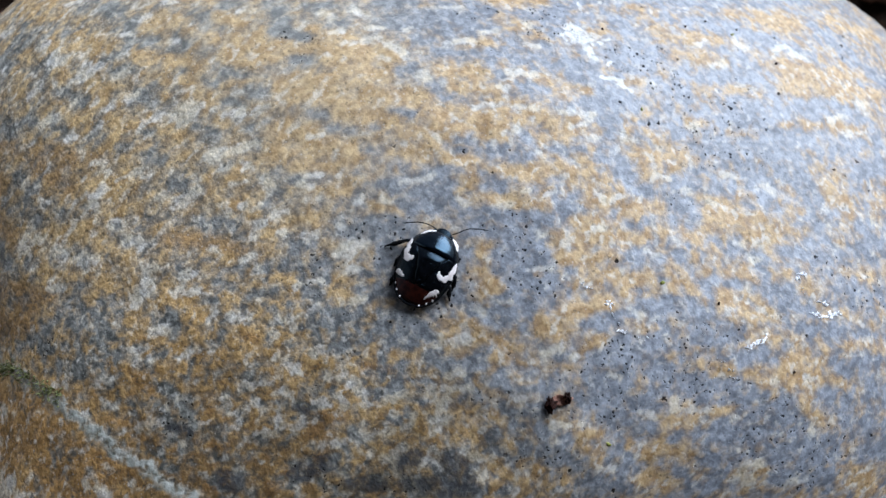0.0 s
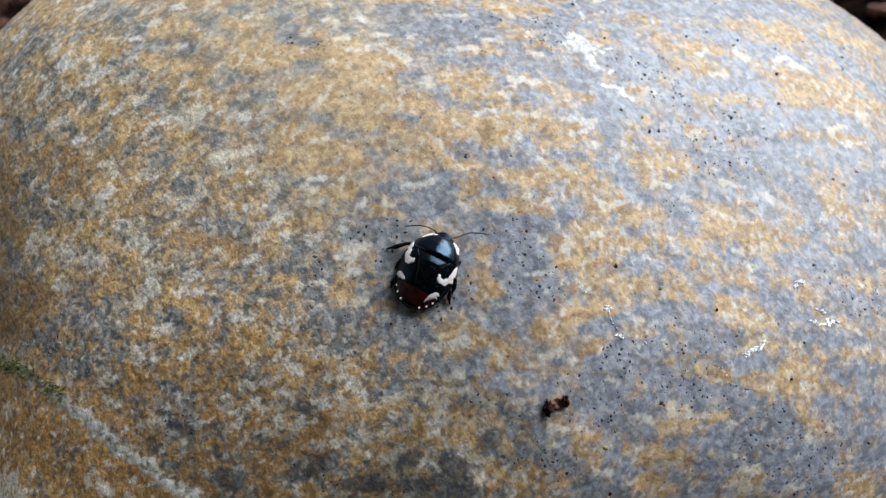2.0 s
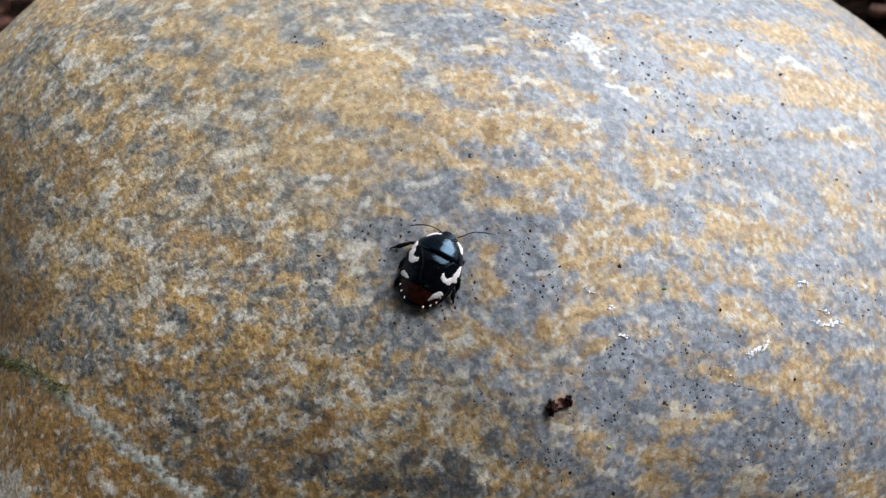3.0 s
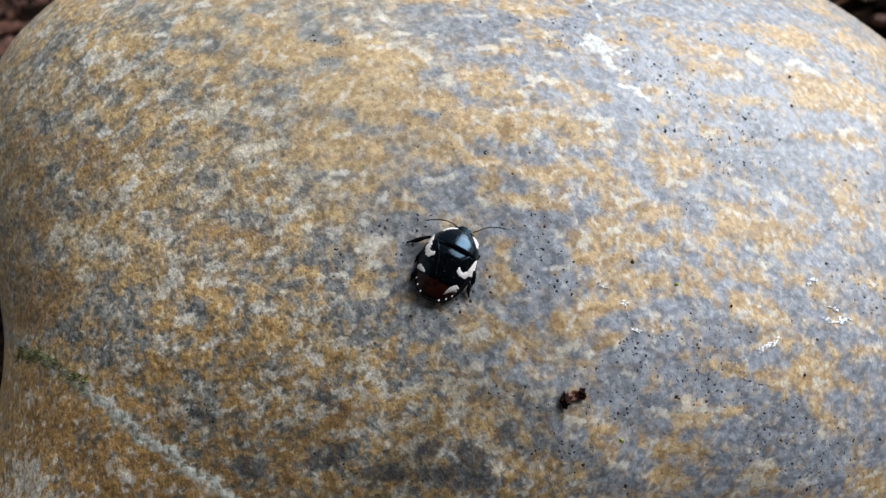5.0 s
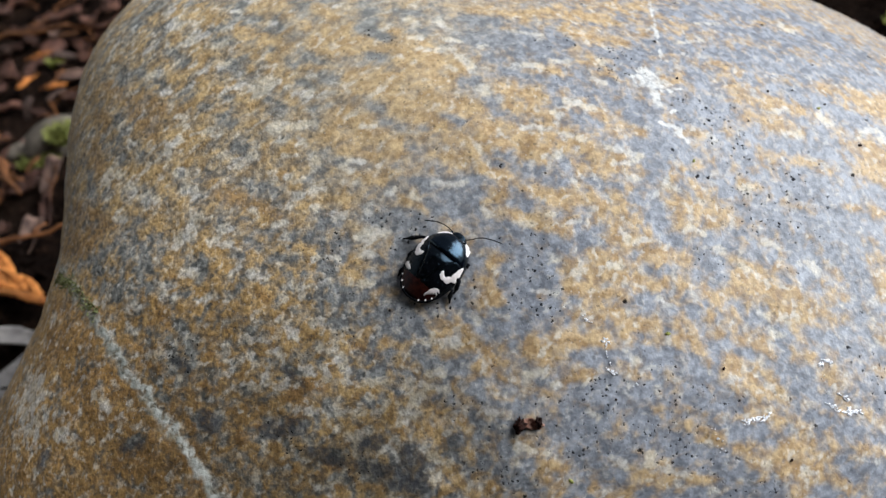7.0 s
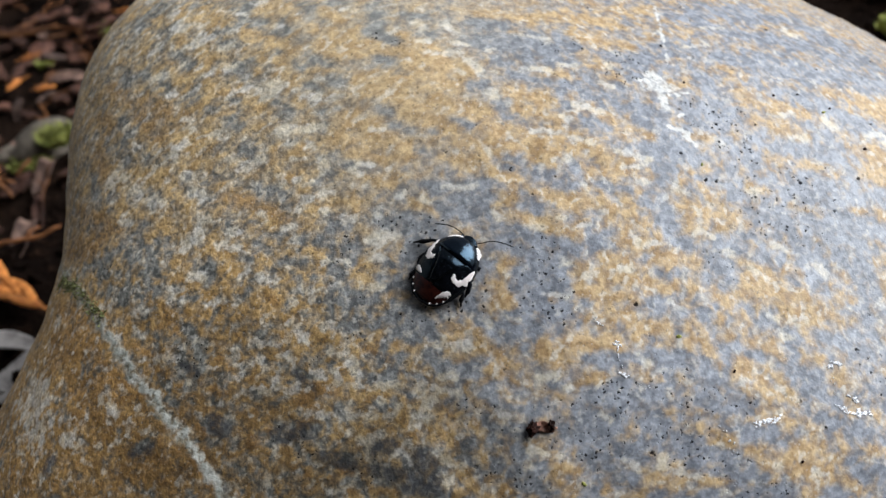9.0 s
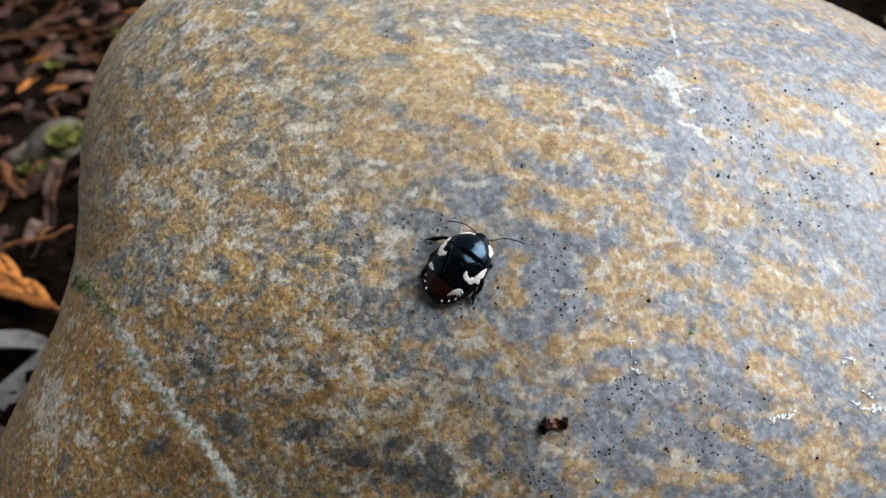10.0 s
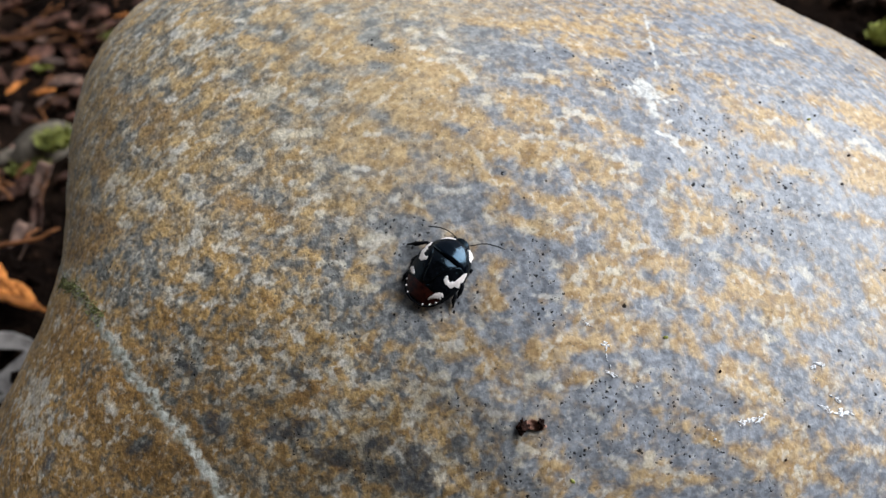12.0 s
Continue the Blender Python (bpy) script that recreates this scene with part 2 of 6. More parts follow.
    rough = step(nt, calc(nt, "ADD", grit, calc(nt, "MULTIPLY", stained, 0.2)), 0.3, 0.8, 0.34, 0.60)
    feed(nt, bsdf.inputs["Roughness"], calc(nt, "MULTIPLY_ADD", coarse, 0.16, rough))
    feed(nt, bsdf.inputs["Specular IOR Level"], step(nt, holes, 0.0, 1.0, 0.32, 0.0))
    h = calc(nt, "MULTIPLY_ADD", grain, 0.5, calc(nt, "MULTIPLY", strokes, 0.45))
    h = calc(nt, "MULTIPLY_ADD", mottle, 0.9, h)
    h = calc(nt, "MULTIPLY", h, step(nt, coarse, 0.0, 1.0, 0.75, 1.5))
    h = calc(nt, "MULTIPLY_ADD", holes, -1.6, h)
    h = calc(nt, "MULTIPLY_ADD", vein, 0.4, h)
    bump(nt, bsdf, h, 0.5, 0.00015)
    return m


def calc_offset(nt, vec):
    n = nt.nodes.new("ShaderNodeVectorMath")
    feed(nt, n.inputs[0], vec)
    n.inputs[1].default_value = (17.3, 5.1, 9.7)
    return n.outputs[0]


def soil_material():
    m, nt, bsdf = material("soil")
    v = coords(nt)
    a, b, c = noise_at(nt, v, 0.045, 5, 0.6), noise_at(nt, v, 0.30, 5, 0.65), noise_at(nt, v, 1.4, 4, 0.65)
    colour = blend(nt, step(nt, a, 0.35, 0.65), (0.004, 0.0022, 0.0016), (0.013, 0.0075, 0.005))
    colour = blend(nt, step(nt, b, 0.52, 0.7), colour, (0.034, 0.018, 0.011))
    colour = blend(nt, calc(nt, "MULTIPLY", step(nt, c, 0.6, 0.75), 0.6), colour, (0.07, 0.045, 0.03))
    nt.links.new(colour, bsdf.inputs["Base Color"])
    bsdf.inputs["Roughness"].default_value = 0.9
    bsdf.inputs["Specular IOR Level"].default_value = 0.03
    bump(nt, bsdf, calc(nt, "MULTIPLY_ADD", b, 2.0, c), 0.9, 0.0015)
    return m


def litter_material(name, dark, light, scale=0.5, rough=0.7, veins=(1000, 1000, 1000)):
    """Dead plant matter: fibre and blotches, a little different on each piece."""
    m, nt, bsdf = material(name)
    v = coords(nt, veins)
    info = nt.nodes.new("ShaderNodeObjectInfo")
    a, b = noise_at(nt, v, scale, 5, 0.6, 0.4), noise_at(nt, v, scale * 5, 3, 0.6)
    colour = blend(nt, step(nt, calc(nt, "MULTIPLY_ADD", b, 0.4, a), 0.45, 0.95), dark, light)
    colour = blend(nt, 1.0, colour, step(nt, info.outputs["Random"], 0.0, 1.0, 0.55, 1.35), "MULTIPLY")
    nt.links.new(colour, bsdf.inputs["Base Color"])
    bsdf.inputs["Specular IOR Level"].default_value = 0.25
    feed(nt, bsdf.inputs["Roughness"], step(nt, b, 0.3, 0.7, rough - 0.12, rough + 0.1))
    bump(nt, bsdf, calc(nt, "MULTIPLY_ADD", b, 0.6, a), 0.6, 0.0006)
    return m


def shell_material(name, colour_a, colour_b, rough, punctured=0.0, gloss=0.5, smooth_from=9.0):
    """Insect cuticle, with fine punctures behind the line where it is smooth."""
    m, nt, bsdf = material(name)
    v = coords(nt)
    n = noise_at(nt, v, 2.2, 4, 0.6)
    along = nt.nodes.new("ShaderNodeSeparateXYZ")
    nt.links.new(v, along.inputs[0])
    rear = step(nt, along.outputs[0], smooth_from, smooth_from - 0.5)
    pits = calc(nt, "MULTIPLY", step(nt, cells(nt, v, 4.2), 0.34, 0.12), calc(nt, "MULTIPLY", rear, step(nt, noise_at(nt, v, 1.3, 2), 0.34, 0.52)))
    nt.links.new(blend(nt, step(nt, n, 0.35, 0.65), colour_a, colour_b), bsdf.inputs["Base Color"])
    feed(nt, bsdf.inputs["Roughness"], step(nt, n, 0.3, 0.7, rough - 0.05, rough + 0.07))
    bsdf.inputs["Specular IOR Level"].default_value = gloss
    bsdf.inputs["Specular Tint"].default_value = (0.45, 0.73, 1.0, 1.0)
    h = calc(nt, "MULTIPLY_ADD", pits, -punctured, calc(nt, "MULTIPLY", noise_at(nt, v, 9.0, 2), 0.15))
    bump(nt, bsdf, h, 0.6, 0.00010)
    return m


def crumb_material(name, dark, light, rough=0.8):
    m, nt, bsdf = material(name)
    v = coords(nt)
    a, b = noise_at(nt, v, 1.6, 4, 0.6), noise_at(nt, v, 7.0, 3, 0.6)
    nt.links.new(blend(nt, step(nt, calc(nt, "MULTIPLY_ADD", b, 0.5, a), 0.5, 1.0), dark, light), bsdf.inputs["Base Color"])
    bsdf.inputs["Roughness"].default_value = rough
    bsdf.inputs["Specular IOR Level"].default_value = 0.15
    bump(nt, bsdf, b, 0.7, 0.00015)
    return m


STONE = stone_material()
SOIL = soil_material()
LEAF_BROWN = litter_material("dead_leaf", (0.024, 0.010, 0.008), (0.145, 0.064, 0.042), 0.5)
LEAF_GREY = litter_material("weathered_leaf", (0.040, 0.022, 0.018), (0.20, 0.122, 0.092), 0.5)
LEAF_ORANGE = litter_material("orange_frond", (0.27, 0.078, 0.014), (0.58, 0.22, 0.052), 0.6)
LEAF_STRAP = litter_material("pale_strap", (0.32, 0.29, 0.285), (0.64, 0.59, 0.55), 0.35, 0.5)
WALL_PALE = litter_material("bounce_white", (0.46, 0.43, 0.39), (0.66, 0.63, 0.58), 0.02, 0.8)
WALL = litter_material("blocker_dark", (0.012, 0.010, 0.009), (0.035, 0.028, 0.022), 0.02, 0.85)
BARK = litter_material("bark", (0.021, 0.010, 0.008), (0.130, 0.058, 0.038), 0.6, 0.85, (1000, 2600, 1000))
TWIG = litter_material("twig", (0.055, 0.019, 0.007), (0.26, 0.10, 0.032), 0.5, 0.75, (300, 1500, 1500))
PEBBLE = litter_material("pebble", (0.11, 0.090, 0.070), (0.30, 0.25, 0.195), 0.5, 0.75)
VEIN_MOSS = litter_material("vein_moss", (0.045, 0.052, 0.018), (0.16, 0.165, 0.065), 0.9, 0.8)
MOSS = litter_material("moss", (0.10, 0.115, 0.022), (0.46, 0.47, 0.12), 0.6, 0.75)
ALGA = crumb_material("green_alga", (0.16, 0.17, 0.04), (0.36, 0.36, 0.10))
SHELL = shell_material("black_cuticle", (0.001, 0.0015, 0.003), (0.001, 0.0015, 0.003), 0.06, 0.0, 0.48)
SHELL_PITTED = shell_material("pitted_black_cuticle", (0.001, 0.0015, 0.002), (0.003, 0.0035, 0.005), 0.13, 0.80, 0.20, 0.98)
MEMBRANE = shell_material("brown_wing_membrane", (0.016, 0.003, 0.002), (0.046, 0.009, 0.004), 0.4, 0.0, 0.22)
CREAM = shell_material("cream_cuticle", (0.74, 0.67, 0.65), (0.88, 0.83, 0.81), 0.38)
HEAD_BLACK = shell_material("head_cuticle", (0.002, 0.003, 0.004), (0.004, 0.005, 0.007), 0.30, 0.3, 0.18)
LEG_BLACK = shell_material("leg_cuticle", (0.003, 0.003, 0.004), (0.009, 0.008, 0.008), 0.5, 0.0, 0.08)
CRUMB = crumb_material("soil_crumb", (0.007, 0.0022, 0.0014), (0.034, 0.011, 0.007))
HUSK = crumb_material("reddish_husk", (0.12, 0.045, 0.03), (0.32, 0.18, 0.13), 0.5)


def residue_material():
    m, nt, bsdf = material("dried_residue")
    nt.links.new(blend(nt, noise_at(nt, coords(nt), 6.0), (0.80, 0.82, 0.88), (0.95, 0.95, 0.97)), bsdf.inputs["Base Color"])
    bsdf.inputs["Roughness"].default_value = 0.12
    bsdf.inputs["Specular IOR Level"].default_value = 1.0
    return m


RESIDUE = residue_material()


# ---- mesh helpers ----
def finish(name, bm, mat, smooth=True):
    bmesh.ops.recalc_face_normals(bm, faces=bm.faces)
    me = bpy.data.meshes.new(name)
    bm.to_mesh(me)
    bm.free()
    me.materials.append(mat)
    if smooth:
        me.polygons.foreach_set("use_smooth", [True] * len(me.polygons))
    return me


def part(name, bm, mat, parent, label="", smooth=True):
    ob = new(name, finish(name, bm, mat, smooth))
    ob.parent = parent
    return tagged(ob, label)


def empty(name, m):
    ob = new(name)
    ob.empty_display_size = 0.002
    ob.matrix_world = m
    return ob


def sheet(bm, fn, nu, nv, thick):
    """A closed thin body: fn(u, v) gives its top, in millimetres."""
    top = [[Vector(fn(i / nu, j / nv)) for j in range(nv + 1)] for i in range(nu + 1)]
    a = [[bm.verts.new(p * MM) for p in row] for row in top]
    b = [[bm.verts.new((p - Vector((0, 0, thick))) * MM) for p in row] for row in top]
    for i in range(nu):
        for j in range(nv):
            bm.faces.new((a[i][j], a[i + 1][j], a[i + 1][j + 1], a[i][j + 1]))
            bm.faces.new((b[i][j], b[i][j + 1], b[i + 1][j + 1], b[i + 1][j]))
    for i in range(nu):
        for j in (0, nv):
            bm.faces.new((a[i][j], b[i][j], b[i + 1][j], a[i + 1][j]))
    for j in range(nv):
        for i in (0, nu):
            bm.faces.new((a[i][j], a[i][j + 1], b[i][j + 1], b[i][j]))
    return bm


def tube(bm, points, radii, seg=8):
    points = [Vector(p) for p in points]
    rings = []
    for i, p in enumerate(points):
        way = (points[min(i + 1, len(points) - 1)] - points[max(i - 1, 0)]).normalized()
        side = way.cross(Vector((0.13, 0.2, 1)).normalized()).normalized()
        up = side.cross(way)
        rings.append([bm.verts.new((p + (side * math.cos(k * math.tau / seg) + up * math.sin(k * math.tau / seg)) * radii[i]) * MM) for k in range(seg)])
    for r, s in zip(rings, rings[1:]):
        for k in range(seg):
            bm.faces.new((r[k], r[(k + 1) % seg], s[(k + 1) % seg], s[k]))
    bm.faces.new(rings[0][::-1])
    bm.faces.new(rings[-1])
    return bm


def lump(bm, centre, size, seed, rough=0.35, sub=3, freq=1.3):
    """An uneven crumb."""
    c, s, off = Vector(centre), Vector(size), Vector((seed * 3.7, seed * 1.9, seed * 5.3))
    made = bmesh.ops.create_icosphere(bm, subdivisions=sub, radius=1.0)["verts"]
    for v in made:
        d = v.co.normalized()
        k = 1 + rough * (noise.noise(d * freq + off) + 0.5 * noise.noise(d * freq * 2.7 + off))
        v.co = (c + Vector((d.x * s.x, d.y * s.y, d.z * s.z)) * k) * MM
    return bm


# ---- ground: one sheet of dark soil to the horizon ----
def build_ground():
    n = 240
    line = [0.06 * math.sinh(7.6 * (2 * i / n - 1)) for i in range(n + 1)]
    verts = []
    for y in line:
        for x in line:
            p = Vector((x, y, 0)) * 1000
            near = 1 / (1 + (math.hypot(x, y) / 0.6) ** 2)
            z = 5.0 * noise.noise(p * 0.022) + 2.6 * noise.noise(p * 0.07) + 1.4 * noise.noise(p * 0.19)
            verts.append((x, y, (z * near - 2.5) * MM))
    faces = [(j * (n + 1) + i, j * (n + 1) + i + 1, (j + 1) * (n + 1) + i + 1, (j + 1) * (n + 1) + i) for j in range(n) for i in range(n)]
    me = bpy.data.meshes.new("ground")
    me.from_pydata(verts, [], faces)
    me.materials.append(SOIL)
    me.polygons.foreach_set("use_smooth", [True] * len(me.polygons))
    tagged(new("ground", me), "dark brown humus soil under leaf litter", "ground", kind="structure")


build_ground()


def build_wall(name, x0, y0, x1, y1, height, thick, mat=WALL, label="unseen dark wall added to block sky light"):
    """A plain unseen wall, added to block or bounce light."""
    a, b = Vector((x0, y0, -0.05)), Vector((x1, y1, -0.05))
    side = (b - a).cross(Vector((0, 0, 1))).normalized() * thick
    up = Vector((0, 0, height + 0.05))
    bm = bmesh.new()
    q = [bm.verts.new(v) for v in (a, b, b + side, a + side, a + up, b + up, b + side + up, a + side + up)]
    for f in ((0, 1, 2, 3), (4, 5, 6, 7), (0, 1, 5, 4), (1, 2, 6, 5), (2, 3, 7, 6), (3, 0, 4, 7)):
        bm.faces.new([q[i] for i in f])
    tagged(new(name, finish(name, bm, mat, False)), label, "wall", kind="structure")


# added out of view: keeps sky light off the near face and bug
build_wall("wall_south", -1.0, -0.21, 0.9, -0.21, 0.95, 0.10)
# added out of view: cuts low western sky, bounces sun onto the left flank
build_wall("wall_west", -0.52, 1.0, -0.52, -0.20, 0.56, 0.10, WALL_PALE, "unseen white wall added to bounce light onto the cobble")

# ---- the cobble ----
STONE_CENTRE = np.array((-4.58, 15.07, 8.77))
STONE_AXES = np.array((57.75, 45.72, 41.88))
SWELLS = np.array((
    -0.005, 0.019, -0.053, -0.068, -0.114, -0.050, 0.040, -0.029, -0.020, 0.062, -0.114, -0.003, -0.047, -0.025, 0.026, -0.117, -0.035, 0.006, -0.009, 0.013, -0.073, -0.056, 0.111, 0.006, 0.071, -0.050, -0.197, -0.044, -0.052, -0.038, -0.133, -0.104, 0.022, -0.052, 0.051, -0.037, 0.028, 0.041, -0.112, 0.052, -0.008, 0.013, 0.076, -0.078, -0.152, 0.022, 0.082, -0.012, -0.016, 0.034, -0.034, -0.081, 0.089, 0.001, 0.013, 0.102, -0.016, -0.029, 0.000, 0.057))
SWELL_WAYS = np.array([
    (math.sqrt(1 - z * z) * math.cos(k * 2.399963), math.sqrt(1 - z * z) * math.sin(k * 2.399963), z)
    for k, z in enumerate(1 - 1.25 * (k + 0.5) / 60 for k in range(60))])

# Patches of the stone: the two ends of each in the plan and its half width, in millimetres.
GREY_ROCK_1 = (
    (-28.4, 28.7, -26.6, 27.8, 1.01), (-22.3, 28.6, -19.6, 27.7, 0.69), (-19.6, 26.9, -18.6, 27.1, 0.77), (-19.4, 23.9, -17.5, 24.7, 0.70), (-19.0, 22.8, -18.4, 23.5, 0.56),
    (-17.3, 22.5, -16.5, 22.5, 0.55), (-20.9, 22.4, -19.6, 22.5, 0.56), (-27.1, 24.8, -26.0, 24.2, 0.79), (-23.7, 20.6, -23.1, 21.2, 0.49), (-25.5, 21.2, -24.2, 20.8, 0.58),
    (-23.4, 19.5, -23.0, 19.5, 0.48), (-17.0, 19.9, -16.2, 19.9, 0.52), (-18.3, 18.5, -17.3, 17.2, 0.68), (-14.3, 22.0, -13.5, 21.2, 0.54), (-12.3, 24.0, -11.0, 23.0, 0.69),
    (-26.5, 19.3, -26.0, 18.8, 0.56), (-31.0, 21.2, -29.9, 20.1, 0.78), (-29.2, 20.7, -28.1, 20.1, 0.61), (-28.0, 18.9, -27.5, 18.8, 0.57), (-22.6, 17.0, -21.8, 16.9, 0.46),
)
GREY_ROCK_2 = (
    (-18.6, 15.1, -18.1, 15.0, 0.38), (-14.6, 14.2, -13.1, 13.3, 0.58), (-19.2, 13.7, -18.0, 12.6, 0.64), (-21.3, 14.9, -20.5, 14.7, 0.44), (-31.0, 27.8, -30.0, 27.0, 0.86),
    (-12.8, 17.5, -12.1, 17.1, 0.44), (-15.9, 21.7, -14.1, 20.9, 0.42), (-19.9, 20.9, -18.6, 21.0, 0.42), (-5.6, 23.4, -5.1, 21.7, 0.88), (-9.4, 15.4, -8.0, 15.2, 0.47),
    (-11.6, 18.3, -10.5, 17.7, 0.66), (-11.3, 15.4, -10.4, 15.0, 0.42), (-11.4, 13.3, -10.3, 12.8, 0.56), (-5.4, 17.8, -4.1, 17.3, 0.61), (-6.3, 20.6, -3.6, 19.5, 0.53),
    (-1.5, 20.5, -0.6, 20.5, 0.54), (3.2, 20.0, 6.1, 19.7, 1.22), (3.0, 15.1, 4.1, 14.9, 0.71), (3.3, 22.5, 5.8, 22.6, 0.77), (5.3, 20.5, 7.7, 20.2, 0.87),
)
GREY_ROCK_3 = (
    (5.3, 17.8, 6.0, 17.5, 0.65), (-3.8, 11.3, -2.1, 10.7, 0.55), (-5.2, 12.8, -4.0, 12.3, 0.41), (-1.9, 8.9, -0.8, 8.6, 0.48), (-0.7, 10.6, -0.1, 10.3, 0.40),
    (-9.6, 24.2, -8.5, 24.7, 0.57), (6.1, 16.1, 7.0, 15.7, 0.74), (5.2, 12.8, 6.0, 12.3, 0.79), (1.0, 11.5, 2.7, 10.9, 0.35), (-3.0, 23.0, -1.1, 22.6, 0.44),
    (8.6, 20.8, 11.1, 20.1, 1.15), (8.2, 18.3, 11.7, 18.6, 1.09), (11.7, 20.4, 12.3, 18.9, 0.91), (7.0, 16.0, 10.2, 15.2, 0.51), (15.9, 19.2, 17.9, 19.1, 1.30),
    (15.4, 17.5, 16.8, 17.1, 1.13), (11.5, 15.3, 14.4, 14.4, 0.99), (14.5, 14.7, 18.3, 12.9, 1.00), (17.1, 12.4, 19.2, 11.2, 0.81), (19.2, 11.2, 21.1, 9.7, 0.87),
)
GREY_ROCK_4 = (
    (10.3, 14.0, 10.9, 12.7, 0.39), (12.6, 11.4, 13.4, 10.7, 0.65), (15.1, 9.5, 17.6, 9.6, 0.65), (18.0, 9.3, 19.9, 9.2, 0.95), (16.9, 7.8, 18.7, 8.0, 0.75),
    (17.7, 6.6, 18.0, 6.8, 0.64), (22.8, 17.5, 23.7, 17.2, 1.26), (21.4, 14.3, 24.5, 14.6, 1.31), (21.4, 13.1, 23.7, 12.5, 0.98), (19.9, 20.4, 22.7, 20.7, 1.17),
    (25.0, 21.1, 27.4, 20.3, 1.02), (5.6, 8.2, 7.0, 7.9, 0.54), (4.9, 7.3, 5.8, 7.2, 0.39), (7.3, 6.7, 8.8, 6.4, 0.68), (9.4, 6.1, 11.0, 5.8, 0.44),
    (10.8, 8.0, 11.4, 7.1, 0.46), (12.9, 6.0, 14.1, 5.9, 0.55), (16.9, 5.2, 18.2, 4.9, 0.73), (20.4, 7.9, 22.0, 7.7, 0.62), (27.6, 19.6, 29.5, 19.6, 1.45),
)
GREY_ROCK_5 = (
    (30.1, 20.4, 36.5, 20.8, 1.37), (30.1, 17.8, 32.8, 17.5, 0.93), (32.3, 16.5, 35.0, 17.6, 0.86), (37.3, 21.2, 43.9, 22.2, 1.22), (31.8, 14.2, 33.6, 13.3, 1.24),
    (34.8, 15.9, 37.1, 16.0, 0.74), (36.8, 15.3, 39.5, 13.9, 0.76), (26.0, 11.9, 28.5, 11.5, 0.81), (23.9, 10.5, 26.1, 10.2, 0.90), (30.2, 11.8, 32.3, 11.8, 0.98),
    (32.2, 11.5, 34.1, 10.9, 0.86), (28.6, 9.3, 31.1, 9.0, 1.24), (23.7, 7.6, 23.3, 6.6, 0.92), (27.3, 7.5, 30.9, 7.4, 1.19), (31.2, 8.2, 33.8, 6.8, 1.01),
    (34.5, 8.4, 37.7, 8.1, 1.19), (38.2, 9.0, 41.4, 7.5, 0.92), (24.9, 5.5, 29.2, 4.9, 1.31), (29.9, 5.4, 32.9, 5.0, 1.08), (32.9, 5.0, 36.4, 5.4, 1.00),
)
GREY_ROCK_6 = (
    (37.1, 4.7, 41.7, 5.9, 1.07), (42.1, 17.7, 43.8, 15.2, 0.89), (44.0, 14.5, 45.9, 12.3, 0.97), (46.8, 23.9, 48.5, 22.4, 1.18), (-30.7, 17.0, -29.5, 15.4, 0.79),
    (-30.4, 14.5, -29.9, 12.9, 0.90), (-28.0, 13.3, -27.4, 12.4, 0.60), (-34.1, 13.0, -33.8, 11.5, 0.87), (-17.0, 11.0, -16.7, 10.0, 0.62), (-16.0, 7.4, -15.0, 6.5, 0.65),
    (-20.6, 7.9, -20.2, 6.7, 0.62), (-20.4, 9.5, -19.8, 9.1, 0.42), (-26.8, 9.4, -26.4, 7.9, 0.51), (-22.8, 9.5, -22.6, 8.1, 0.43), (-28.8, 6.3, -27.1, 6.4, 0.87),
    (-28.7, 4.5, -25.2, 3.2, 1.15), (-25.9, 4.7, -24.8, 4.7, 0.65), (-31.4, 5.6, -30.3, 5.3, 0.81), (-16.9, 2.5, -16.5, 1.6, 0.58), (-21.5, 2.1, -19.7, 1.3, 0.66),
)
GREY_ROCK_7 = (
    (-19.3, 4.5, -18.3, 4.4, 0.35), (-34.4, 9.6, -33.5, 8.9, 0.58), (-11.2, 7.1, -10.3, 7.0, 0.48), (-14.9, 7.1, -13.8, 6.6, 0.64), (-8.0, 8.1, -6.8, 7.6, 0.43),
    (-2.4, 6.5, -0.7, 5.9, 0.56), (0.2, 5.3, 2.6, 4.8, 0.93), (0.1, 4.3, 2.7, 3.7, 0.83), (-3.7, 5.5, -3.1, 5.2, 0.37), (-5.1, 4.1, -2.7, 2.9, 0.92),
    (-1.9, 3.8, 0.0, 2.7, 0.78), (-9.2, 3.7, -8.4, 3.3, 0.70), (-9.4, 2.5, -7.3, 1.6, 0.83), (-9.5, 0.7, -8.4, -0.2, 0.69), (-13.5, 1.3, -12.1, 1.2, 0.66),
    (-12.0, 0.1, -10.2, -0.1, 0.42), (-12.5, 2.9, -10.7, 2.6, 0.52), (-15.9, 2.6, -15.0, 2.5, 0.43), (-5.3, -0.5, -3.6, -1.0, 0.77), (-2.5, 2.1, -3.6, -2.4, 0.91),
)
